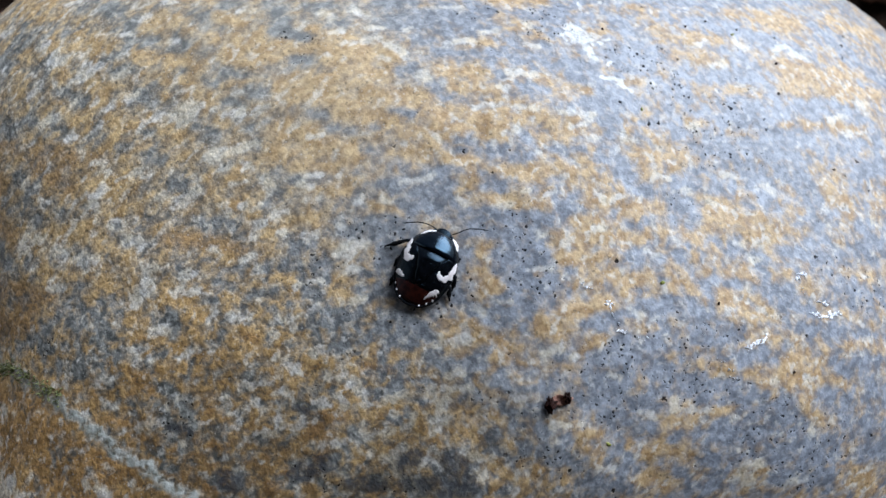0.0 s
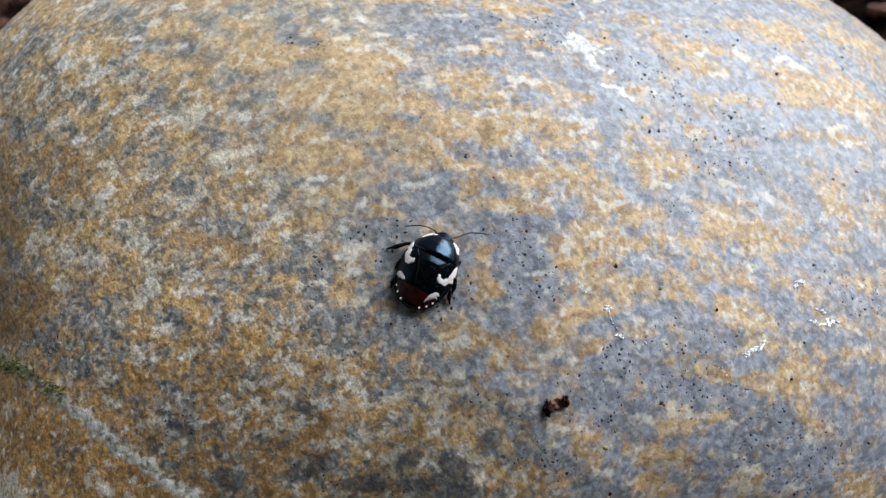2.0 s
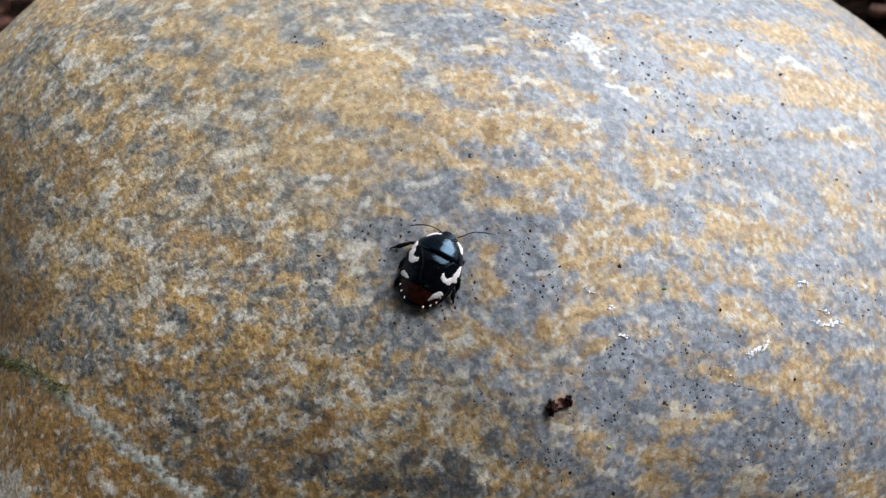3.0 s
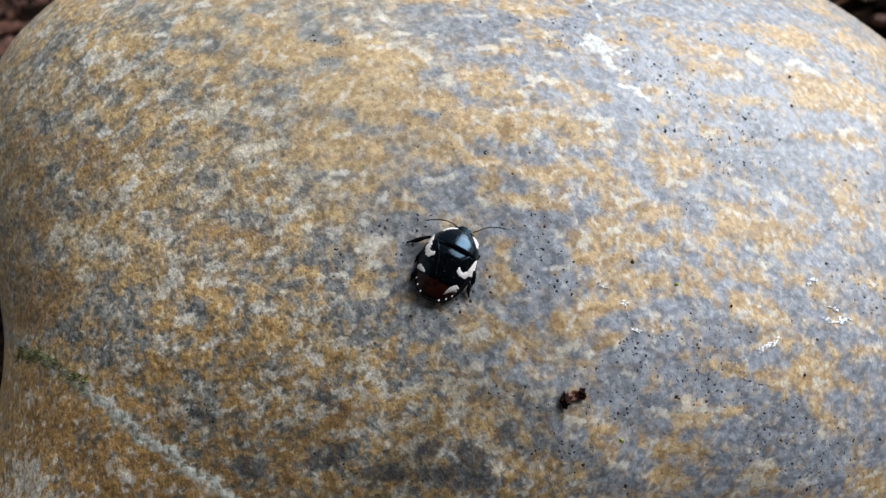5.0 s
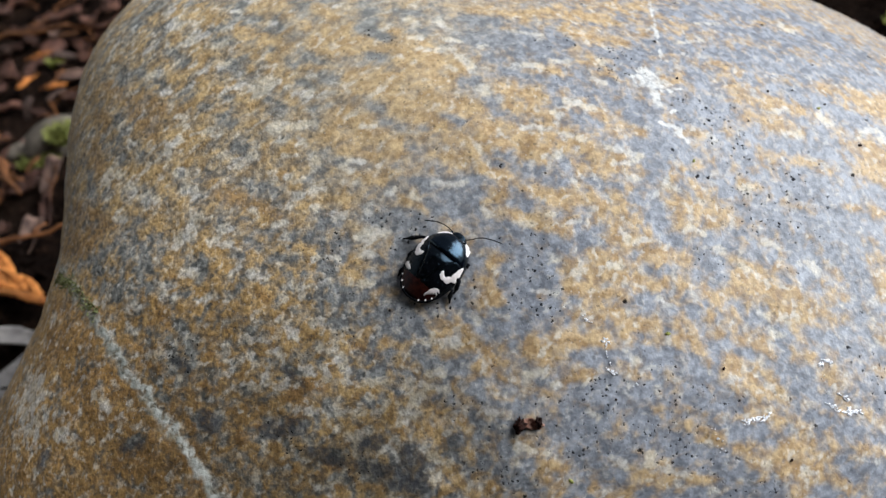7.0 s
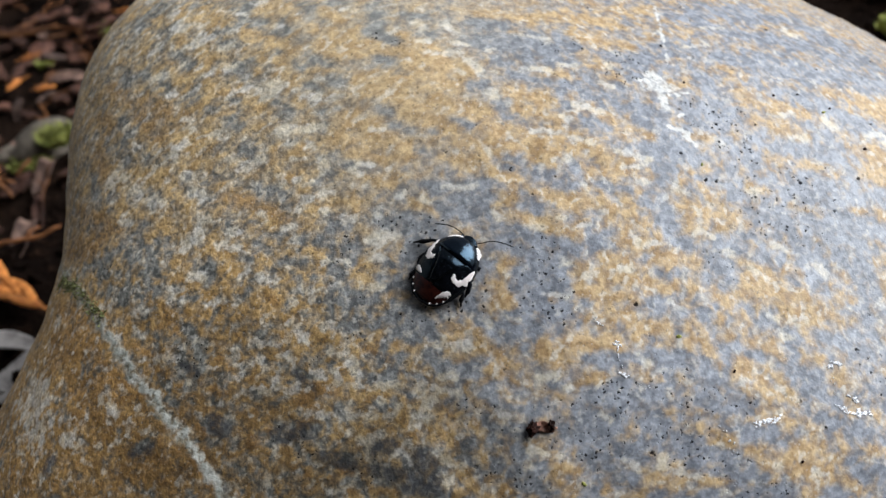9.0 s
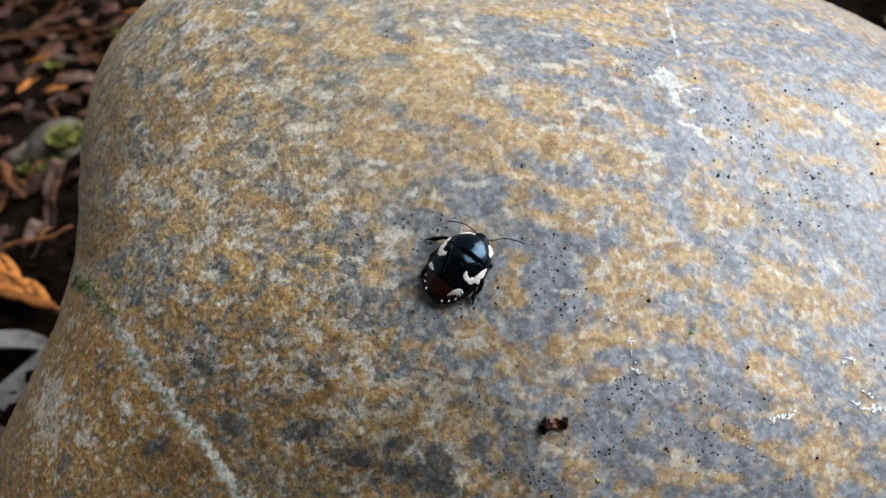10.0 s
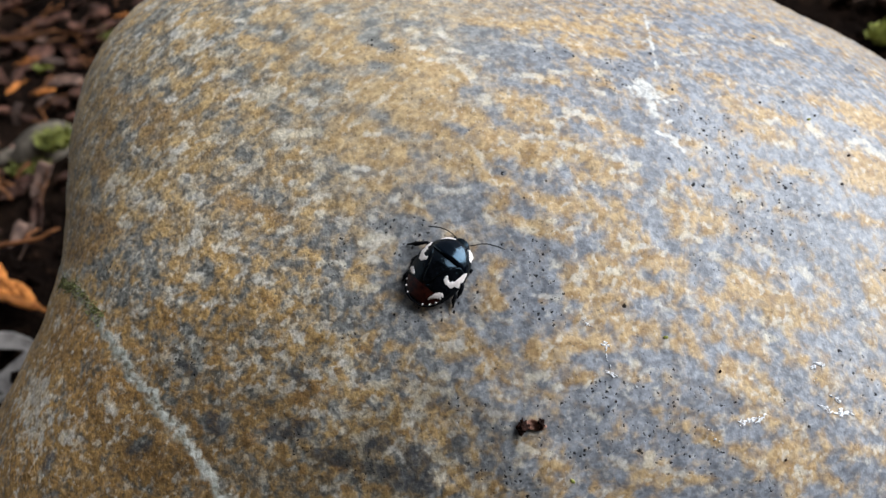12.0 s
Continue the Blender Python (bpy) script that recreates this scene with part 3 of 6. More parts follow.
GREY_ROCK_8 = (
    (-7.9, -1.4, -4.2, -2.7, 0.82), (-10.6, -1.4, -8.5, -1.9, 0.68), (-15.6, 3.7, -13.7, 3.6, 0.39), (-2.5, -3.3, 0.1, -3.8, 0.81), (3.5, 6.1, 3.0, 3.2, 0.90),
    (6.5, 5.3, 7.6, 4.8, 0.52), (6.6, 4.1, 7.6, 3.7, 0.42), (3.9, 3.0, 5.5, 2.5, 0.65), (6.3, 1.9, 9.3, 1.3, 0.79), (3.9, 1.8, 8.6, 0.6, 0.82),
    (6.5, -0.1, 9.1, -0.6, 0.91), (6.9, -1.4, 8.5, -2.1, 1.09), (5.8, -2.0, 8.0, -3.5, 0.90), (7.9, -3.7, 9.7, -3.8, 0.82), (4.7, -3.7, 7.2, -4.5, 0.72),
    (2.0, -2.3, 2.7, -2.9, 0.99), (2.9, 0.4, 3.4, -0.9, 0.64), (9.2, 1.0, 12.1, 1.2, 0.61), (11.7, 1.5, 12.7, 1.5, 0.62), (17.0, 3.1, 18.4, 2.8, 0.67),
)
GREY_ROCK_9 = (
    (18.1, 2.1, 19.5, 2.0, 0.57), (18.2, -0.1, 18.9, 0.1, 0.46), (16.1, -2.9, 17.5, -2.9, 0.64), (14.1, -3.1, 15.5, -3.1, 0.48), (3.0, -4.6, 6.0, -5.2, 0.89),
    (6.0, -5.1, 7.4, -5.2, 0.54), (12.3, -6.5, 14.2, -6.4, 0.51), (15.2, -6.1, 16.6, -6.3, 0.62), (16.9, 4.5, 17.6, 4.0, 0.57), (10.5, -6.6, 12.1, -7.0, 0.41),
    (21.6, 2.4, 24.2, 2.7, 0.81), (24.2, 2.7, 26.3, 1.9, 0.67), (21.0, 1.0, 22.7, 0.5, 0.96), (20.5, -0.3, 22.0, -0.1, 0.68), (28.0, 3.5, 28.9, 2.0, 0.99),
    (28.9, 2.0, 29.8, -0.5, 0.93), (31.1, 3.3, 33.6, 2.0, 1.08), (32.7, 1.3, 33.3, 0.3, 0.79), (32.6, -1.1, 33.0, -2.5, 0.97), (35.0, -1.6, 38.0, -2.2, 1.13),
)
GREY_ROCK_10 = (
    (35.6, -3.5, 37.7, -3.5, 1.14), (28.3, -3.6, 31.1, -4.2, 0.96), (31.6, -4.3, 33.4, -4.8, 1.18), (26.0, -4.3, 26.2, -6.1, 0.82), (24.3, -2.8, 25.6, -3.1, 0.59),
    (19.4, -2.8, 20.2, -3.3, 0.46), (19.9, -5.0, 23.5, -5.6, 0.46), (24.6, -6.4, 27.5, -6.4, 0.69), (31.8, -6.9, 35.6, -7.5, 1.18), (17.3, -6.8, 19.8, -7.5, 0.73),
    (26.4, -7.8, 28.8, -8.0, 0.70), (17.2, -6.0, 19.3, -6.4, 0.44), (38.0, 2.2, 41.4, 3.3, 0.81), (-33.7, 5.7, -31.2, 4.0, 0.88), (-26.7, 1.6, -25.1, 0.8, 0.60),
    (-28.4, 1.0, -27.4, 0.8, 0.50), (-22.5, -1.9, -21.8, -2.9, 0.50), (-22.5, -3.9, -20.1, -3.9, 0.74), (-22.4, -5.2, -21.2, -5.9, 0.83), (-18.4, -2.7, -17.7, -2.7, 0.43),
)
GREY_ROCK_11 = (
    (-32.4, -3.9, -31.4, -4.7, 0.53), (-30.4, 2.3, -29.2, 1.4, 0.47), (-27.1, -2.2, -26.3, -2.3, 0.37), (-16.8, -3.6, -14.2, -4.3, 0.52), (-16.6, -4.5, -15.6, -4.3, 0.37),
    (-9.7, -3.0, -8.6, -3.9, 0.63), (-7.9, -3.0, -5.9, -3.7, 0.59), (-13.0, -6.3, -11.5, -7.3, 0.55), (-11.1, -5.8, -9.7, -6.0, 0.41), (-16.1, -7.7, -15.4, -8.3, 0.41),
    (-4.1, -3.9, -1.6, -4.6, 0.67), (-2.7, -5.1, -1.2, -6.1, 0.58), (-5.1, -6.9, -2.3, -8.1, 0.58), (-6.9, -6.9, -5.7, -7.4, 0.40), (-5.8, -9.2, -4.9, -9.4, 0.49),
    (-9.7, -8.9, -8.6, -9.8, 0.49), (-0.9, -6.8, 2.1, -7.1, 0.80), (0.5, -8.0, 2.6, -8.4, 0.62), (3.1, -9.4, 5.6, -9.8, 0.70), (-0.4, -9.3, 2.0, -10.1, 0.70),
)
GREY_ROCK_12 = (
    (2.5, -10.9, 5.0, -11.4, 0.75), (0.5, -11.8, 2.1, -12.1, 0.70), (3.7, -12.4, 6.1, -13.2, 0.71), (8.0, -8.4, 11.3, -9.0, 0.72), (9.9, -10.2, 11.9, -10.9, 0.92),
    (12.0, -9.5, 14.9, -10.3, 0.83), (10.5, -12.1, 13.7, -12.2, 0.84), (7.7, -11.3, 10.2, -11.7, 0.73), (12.5, -8.4, 15.1, -8.6, 0.79), (0.5, -12.9, 1.6, -13.5, 0.57),
    (2.5, -13.3, 4.0, -13.9, 0.62), (4.7, -14.3, 6.7, -14.8, 0.78), (9.7, -12.9, 12.6, -13.7, 0.70), (10.1, -14.3, 9.9, -15.7, 0.68), (6.6, -16.0, 9.6, -16.3, 0.84),
    (6.6, -9.7, 7.4, -9.8, 0.40), (16.1, -8.6, 22.0, -8.9, 0.86), (15.0, -10.6, 17.4, -10.9, 0.95), (16.5, -11.9, 20.8, -12.8, 0.87), (20.5, -12.5, 24.2, -13.7, 1.01),
)
GREY_ROCK_13 = (
    (20.4, -14.8, 23.7, -14.9, 1.19), (20.8, -10.7, 23.2, -10.6, 0.55), (16.9, -14.3, 19.0, -14.9, 1.15), (16.3, -15.7, 18.4, -16.4, 0.92), (14.0, -14.5, 14.5, -14.6, 0.54),
    (22.0, -16.6, 26.2, -16.9, 1.24), (21.1, -17.7, 25.7, -18.4, 0.72), (25.3, -18.0, 26.5, -17.6, 0.81), (28.9, -12.0, 32.9, -12.2, 0.90), (27.0, -14.0, 29.8, -14.3, 0.66),
    (30.6, -13.6, 32.4, -14.0, 0.82), (28.3, -15.5, 31.5, -16.0, 1.04), (26.2, -9.4, 32.8, -10.1, 0.64), (28.4, -17.8, 31.0, -17.3, 0.79), (13.7, -15.9, 14.1, -16.0, 0.56),
    (14.8, -17.0, 17.5, -17.4, 0.74), (23.2, -10.6, 25.0, -10.8, 0.57), (-22.4, -3.5, -21.2, -5.3, 0.76), (-29.7, 1.6, -27.8, 1.1, 0.78), (-26.8, 3.1, -26.2, 3.4, 0.61),
)
GREY_ROCK_14 = (
    (-32.8, -3.1, -31.7, -4.0, 0.61), (-34.9, -5.6, -34.0, -6.7, 0.71), (-19.7, -6.3, -18.7, -5.5, 0.61), (24.0, 25.1, 29.0, 24.7, 0.95), (30.7, 25.3, 35.7, 24.4, 1.20),
    (27.1, 27.9, 33.8, 29.8, 1.06), (35.0, 28.1, 39.9, 24.5, 1.32), (21.6, 26.3, 24.1, 26.0, 0.80), (23.4, 28.0, 29.1, 30.2, 0.77), (27.9, 21.5, 31.9, 21.5, 0.90),
    (36.1, 22.0, 39.0, 21.5, 0.92),
)
GREY_ROCK = GREY_ROCK_1 + GREY_ROCK_2 + GREY_ROCK_3 + GREY_ROCK_4 + GREY_ROCK_5 + GREY_ROCK_6 + GREY_ROCK_7 + GREY_ROCK_8 + GREY_ROCK_9 + GREY_ROCK_10 + GREY_ROCK_11 + GREY_ROCK_12 + GREY_ROCK_13 + GREY_ROCK_14
OCHRE_STAIN_1 = (
    (-28.9, 34.0, -25.5, 31.5, 1.06), (-22.3, 24.8, -19.7, 24.0, 0.87), (-21.3, 23.5, -19.3, 22.9, 0.58), (-16.5, 24.4, -13.4, 23.6, 0.83), (-23.1, 20.9, -21.3, 20.2, 0.68),
    (-18.0, 21.3, -16.5, 21.1, 0.60), (-24.4, 25.6, -23.9, 25.0, 0.42), (-21.3, 16.7, -19.3, 15.5, 0.73), (-18.5, 16.5, -17.2, 15.7, 0.61), (-17.5, 14.7, -15.6, 14.1, 0.75),
    (-24.4, 18.4, -23.9, 17.2, 0.54), (-15.2, 20.1, -12.4, 19.0, 0.52), (-13.4, 16.8, -12.4, 16.0, 0.70), (-16.0, 18.6, -13.7, 17.8, 0.50), (-10.7, 23.2, -8.4, 22.3, 0.68),
    (-11.0, 21.1, -7.3, 20.3, 0.76), (-9.5, 19.3, -5.7, 18.7, 0.84), (-8.7, 18.3, -6.8, 18.2, 0.61), (-4.4, 20.6, -3.0, 20.3, 0.41), (-6.1, 19.2, -4.5, 18.7, 0.45),
)
OCHRE_STAIN_2 = (
    (-3.9, 18.4, -0.2, 17.7, 0.73), (-2.2, 17.2, 2.3, 16.4, 1.05), (-1.3, 15.4, 1.8, 14.5, 0.80), (-6.4, 15.9, -1.9, 14.6, 0.90), (-7.1, 15.0, -1.3, 13.2, 0.89),
    (-0.4, 13.1, 4.0, 12.2, 0.88), (-2.7, 11.7, 0.9, 11.0, 0.75), (-7.3, 12.1, -5.7, 11.3, 0.75), (0.6, 10.1, 3.9, 8.7, 0.84), (-9.1, 10.8, -6.2, 9.6, 0.74),
    (-5.5, 10.3, -2.6, 8.9, 0.83), (-0.0, 8.1, 3.9, 7.1, 0.72), (-10.5, 16.9, -8.6, 16.4, 0.32), (-1.7, 19.5, 0.4, 18.2, 0.52), (-12.6, 14.1, -11.4, 13.3, 0.42),
    (12.1, 21.8, 16.4, 20.7, 0.74), (12.9, 19.1, 15.2, 16.9, 0.76), (9.7, 16.8, 12.0, 16.2, 0.41), (21.0, 17.5, 21.5, 16.8, 0.52), (6.2, 14.6, 10.1, 13.1, 0.61),
)
OCHRE_STAIN_3 = (
    (7.0, 12.5, 10.5, 11.4, 0.69), (13.6, 12.1, 18.1, 10.9, 0.50), (4.9, 10.2, 8.4, 9.4, 0.91), (8.4, 9.4, 11.0, 8.7, 0.76), (12.1, 9.1, 14.7, 8.2, 0.78),
    (5.0, 9.0, 9.3, 7.7, 0.54), (19.8, 11.4, 21.1, 11.1, 0.41), (12.3, 7.1, 16.7, 7.1, 0.56), (15.2, 8.4, 16.8, 7.4, 0.48), (3.4, 7.0, 6.9, 6.3, 0.52),
    (19.8, 7.7, 21.6, 8.4, 0.39), (18.4, 5.3, 20.8, 4.8, 0.69), (25.4, 19.6, 26.9, 20.0, 0.43), (28.9, 18.9, 30.7, 19.0, 0.65), (34.4, 18.7, 39.5, 18.4, 1.09),
    (35.6, 17.6, 40.3, 17.7, 0.85), (26.2, 16.1, 32.4, 15.5, 0.67), (27.0, 14.2, 30.9, 13.3, 0.59), (34.1, 13.3, 38.0, 13.1, 0.84), (35.9, 11.2, 42.2, 12.2, 1.12),
)
OCHRE_STAIN_4 = (
    (35.3, 10.0, 42.1, 9.8, 0.82), (27.2, 11.0, 28.2, 9.6, 0.69), (30.0, 10.1, 32.8, 10.4, 0.57), (24.8, 7.6, 26.0, 7.1, 0.64), (28.5, 6.7, 30.3, 6.1, 0.66),
    (21.9, 5.7, 23.5, 4.7, 0.72), (33.2, 6.8, 37.0, 6.8, 0.45), (38.4, 7.3, 40.8, 6.4, 0.84), (44.5, 23.4, 47.3, 23.6, 1.04), (44.7, 19.0, 49.6, 18.5, 0.90),
    (41.3, 10.6, 44.7, 10.2, 0.70), (-27.3, 13.7, -25.9, 12.4, 0.53), (-28.4, 11.8, -26.6, 10.1, 0.78), (-24.2, 13.1, -21.1, 12.4, 0.73), (-22.9, 11.7, -22.2, 10.6, 0.60),
    (-20.9, 10.3, -20.7, 9.2, 0.48), (-25.9, 10.7, -23.4, 8.0, 0.62), (-26.4, 7.0, -25.4, 6.6, 0.72), (-23.8, 6.5, -22.3, 7.2, 0.43), (-19.7, 3.0, -18.4, 2.5, 0.55),
)
OCHRE_STAIN_5 = (
    (-21.2, 3.0, -20.5, 3.7, 0.35), (-23.8, 2.7, -23.0, 1.9, 0.57), (-19.1, 1.5, -16.8, 1.3, 0.39), (-30.4, 9.2, -28.3, 8.0, 0.49), (-12.9, 9.7, -12.0, 9.4, 0.40),
    (-14.2, 8.4, -13.0, 7.8, 0.45), (-8.2, 9.2, -4.6, 8.3, 0.44), (-6.9, 7.2, -4.3, 6.3, 0.43), (-4.5, 7.4, -2.3, 6.7, 0.62), (-2.9, 5.2, -0.5, 3.8, 0.42),
    (-10.1, 5.9, -7.6, 5.1, 0.57), (-7.5, 5.2, -6.0, 5.5, 0.37), (-11.3, 5.4, -10.6, 4.4, 0.38), (-7.0, 1.2, -6.3, 0.6, 0.36), (-5.1, -1.4, -3.4, -1.7, 0.54),
    (-15.4, -0.4, -14.6, -1.0, 0.42), (-15.6, 2.1, -14.8, 1.5, 0.43), (-8.2, 0.2, -6.6, -0.3, 0.41), (-11.3, 2.2, -9.8, 1.0, 0.37), (-11.9, 8.1, -11.4, 6.7, 0.29),
)
OCHRE_STAIN_6 = (
    (8.4, 5.2, 10.9, 4.5, 0.86), (6.8, 3.3, 10.1, 2.2, 0.61), (5.9, 6.1, 7.0, 5.4, 0.43), (11.5, 4.6, 15.5, 4.1, 0.73), (13.8, 3.4, 16.6, 3.1, 0.84),
    (14.5, 1.6, 17.3, 1.3, 0.74), (12.3, 0.6, 14.1, 0.3, 0.62), (10.4, -0.9, 13.7, -0.7, 0.70), (10.4, -1.9, 13.9, -2.4, 0.60), (17.6, 0.8, 19.2, 0.7, 0.66),
    (14.0, -1.0, 17.6, -1.3, 0.63), (12.7, -3.3, 14.4, -3.6, 0.42), (10.4, -3.4, 12.4, -4.1, 0.41), (10.0, -5.5, 12.6, -5.7, 0.59), (7.2, -5.5, 10.2, -6.1, 0.67),
    (14.1, -4.3, 17.0, -4.7, 0.52), (14.2, -5.1, 16.4, -5.7, 0.33), (6.5, -3.7, 6.9, -3.9, 0.36), (0.1, -3.8, 0.4, -4.3, 0.49), (23.3, 0.7, 26.0, 0.0, 0.92),
)
OCHRE_STAIN_7 = (
    (23.1, -0.9, 27.9, -1.3, 0.81), (19.2, -1.1, 21.8, -1.7, 0.67), (27.4, -1.2, 29.7, -1.9, 0.73), (25.9, -2.5, 27.0, -2.1, 0.49), (27.3, -2.6, 28.8, -2.7, 0.61),
    (30.0, -0.0, 31.8, -0.6, 0.64), (34.8, 2.2, 35.4, 1.2, 1.07), (35.4, 0.2, 35.7, -1.2, 0.82), (33.5, -2.5, 35.0, -2.6, 0.79), (20.6, -3.3, 21.2, -4.3, 0.67),
    (23.5, -4.5, 24.7, -5.1, 0.69), (26.6, -5.2, 28.0, -5.3, 0.60), (28.6, -6.3, 29.8, -6.8, 0.73), (33.2, -5.2, 34.8, -6.2, 0.91), (21.6, -6.7, 24.4, -6.7, 0.66),
    (18.6, -4.8, 19.4, -5.2, 0.40), (22.8, -8.2, 25.3, -8.1, 0.57), (22.1, 3.7, 23.8, 4.2, 0.38), (37.8, -2.6, 38.9, -1.2, 0.60), (-21.3, 0.6, -19.8, -0.8, 0.65),
)
OCHRE_STAIN_8 = (
    (-20.5, -1.7, -19.2, -2.1, 0.39), (-19.9, -4.7, -18.8, -5.8, 0.62), (-32.2, 2.2, -31.3, 1.0, 0.56), (-36.4, 5.5, -35.1, 4.2, 0.63), (-14.9, -1.7, -13.7, -2.4, 0.70),
    (-13.3, -4.1, -11.6, -4.7, 0.60), (-10.9, -3.9, -8.8, -4.4, 0.41), (-17.8, -3.7, -16.5, -4.1, 0.42), (-16.9, -7.1, -15.9, -6.8, 0.42), (-9.0, -5.1, -6.9, -5.6, 0.41),
    (-9.8, -6.1, -8.5, -6.4, 0.40), (-17.0, -9.4, -14.9, -10.0, 0.65), (-4.6, -5.4, -2.8, -5.5, 0.49), (-7.7, -8.3, -5.5, -8.4, 0.49), (-6.1, -10.3, -2.9, -11.3, 0.66),
    (-9.8, -10.9, -6.4, -11.3, 0.49), (2.3, -5.2, 4.0, -6.9, 0.58), (2.9, -7.4, 3.9, -7.2, 0.49), (7.0, -6.3, 9.1, -6.6, 0.58), (8.1, -9.2, 9.2, -8.6, 0.41),
)
OCHRE_STAIN_9 = (
    (10.3, -8.2, 10.8, -8.2, 0.50), (1.4, -8.0, 2.7, -8.1, 0.31), (4.5, -9.3, 5.3, -9.6, 0.35), (-0.5, -10.9, 1.7, -10.9, 0.39), (-2.0, -11.3, -0.5, -12.0, 0.57),
    (1.6, -12.4, 2.1, -13.2, 0.40), (-0.9, -14.4, 0.8, -14.4, 0.49), (2.8, -14.7, 4.6, -14.6, 0.41), (6.6, -12.9, 8.7, -13.3, 0.64), (7.5, -14.0, 8.2, -14.4, 0.38),
    (11.3, -14.4, 12.9, -15.0, 0.83), (10.6, -16.1, 12.3, -16.4, 0.66), (13.3, -10.8, 14.5, -11.2, 0.33), (5.1, -15.6, 6.4, -15.4, 0.33), (14.0, -13.5, 16.6, -13.9, 0.63),
    (13.5, -14.7, 15.5, -15.3, 0.64), (17.5, -10.6, 20.0, -11.3, 0.63), (21.7, -11.9, 23.8, -12.5, 0.66), (25.3, -11.3, 27.9, -11.9, 0.95), (25.1, -12.7, 27.0, -12.9, 0.69),
)
OCHRE_STAIN_10 = (
    (25.0, -14.1, 25.8, -14.5, 0.70), (28.4, -13.1, 30.2, -13.6, 0.50), (30.2, -11.3, 32.0, -10.7, 0.52), (18.6, -17.0, 20.3, -17.3, 0.91), (27.4, -17.6, 28.6, -18.4, 1.07),
    (27.9, -18.9, 28.9, -19.0, 0.81), (16.8, -13.4, 19.5, -13.7, 0.39), (23.0, -13.1, 24.0, -13.1, 0.42), (23.2, -9.5, 26.0, -9.6, 0.46), (26.0, -15.2, 26.9, -15.4, 0.44),
    (15.1, -16.5, 15.9, -16.7, 0.42), (16.5, 26.4, 19.1, 26.5, 0.70), (10.2, 24.4, 15.8, 24.3, 0.80), (34.5, 17.9, 37.8, 17.2, 0.66), (25.1, 19.7, 26.9, 18.7, 0.56),
    (2.6, 23.9, 9.2, 23.8, 0.70),
)
OCHRE_STAIN = OCHRE_STAIN_1 + OCHRE_STAIN_2 + OCHRE_STAIN_3 + OCHRE_STAIN_4 + OCHRE_STAIN_5 + OCHRE_STAIN_6 + OCHRE_STAIN_7 + OCHRE_STAIN_8 + OCHRE_STAIN_9 + OCHRE_STAIN_10
IRON_STREAK = (
    (4.6, -0.0, 5.4, 0.2, 0.55), (3.8, -1.0, 4.5, -2.0, 0.77), (3.6, -2.8, 4.5, -2.9, 0.49),
)
RUST_STAIN_1 = (
    (-33.1, 21.3, -30.8, 19.4, 0.99), (-29.2, 17.8, -26.5, 16.7, 0.96), (-27.2, 16.3, -25.2, 15.5, 0.79), (-23.5, 15.3, -22.4, 14.6, 0.51), (-33.7, 18.9, -32.1, 16.8, 0.97),
    (-28.4, 16.2, -26.1, 13.9, 0.99), (-33.9, 15.6, -32.6, 13.0, 1.09), (-19.4, 7.5, -16.4, 6.1, 0.92), (-36.3, 11.9, -32.4, 8.9, 1.08), (-32.7, 8.2, -30.3, 7.4, 0.86),
    (-37.3, 9.3, -33.1, 6.6, 1.60), (-15.0, 5.7, -13.4, 4.6, 0.73), (-37.6, 3.9, -34.5, 0.7, 1.23), (-34.6, -0.1, -31.3, -1.6, 0.99), (-36.8, -0.8, -31.6, -3.2, 1.28),
    (-34.2, -4.6, -30.7, -6.3, 1.11), (-28.1, -6.5, -26.3, -7.1, 0.90), (-25.7, -4.9, -23.6, -6.0, 0.56), (-24.3, -1.3, -23.1, -2.5, 0.67), (-25.5, -3.8, -23.2, -4.5, 0.46),
)
RUST_STAIN_2 = (
    (-26.9, -3.3, -25.9, -3.7, 0.47), (-30.3, -4.5, -28.4, -5.6, 0.61), (-39.1, -2.2, -37.1, -2.4, 1.00), (-25.1, -0.2, -22.4, -1.3, 0.42), (-19.7, -7.5, -18.8, -7.3, 0.52),
    (-20.8, -9.9, -19.4, -9.9, 0.62), (-11.6, -7.7, -9.5, -8.2, 0.68), (-12.3, -8.7, -11.1, -9.0, 0.68), (-6.8, -5.3, -4.8, -6.2, 0.40), (-19.3, -7.6, -18.4, -7.8, 0.52),
    (-16.3, -11.5, -15.2, -11.0, 0.69), (-12.3, -10.3, -10.9, -9.8, 0.36), (-8.9, -13.4, -7.3, -14.0, 0.40), (-15.1, -0.9, -14.3, -1.5, 0.47), (-37.2, 0.5, -35.4, -0.3, 1.60),
    (-33.8, -4.6, -30.6, -4.5, 1.24), (-28.6, -6.6, -27.6, -6.0, 0.89), (-34.5, -7.5, -32.7, -7.1, 0.75), (-32.0, -7.6, -26.7, -9.0, 0.95), (-30.6, -9.8, -29.4, -9.8, 0.79),
)
RUST_STAIN_3 = (
    (-37.6, -9.6, -37.0, -8.9, 0.96), (-28.6, -12.2, -23.4, -11.4, 1.04), (-24.3, -13.2, -21.3, -13.1, 0.96), (-35.1, 1.6, -33.3, -0.1, 1.21), (-40.6, -9.6, -38.0, -11.1, 1.17),
)
RUST_STAIN = RUST_STAIN_1 + RUST_STAIN_2 + RUST_STAIN_3
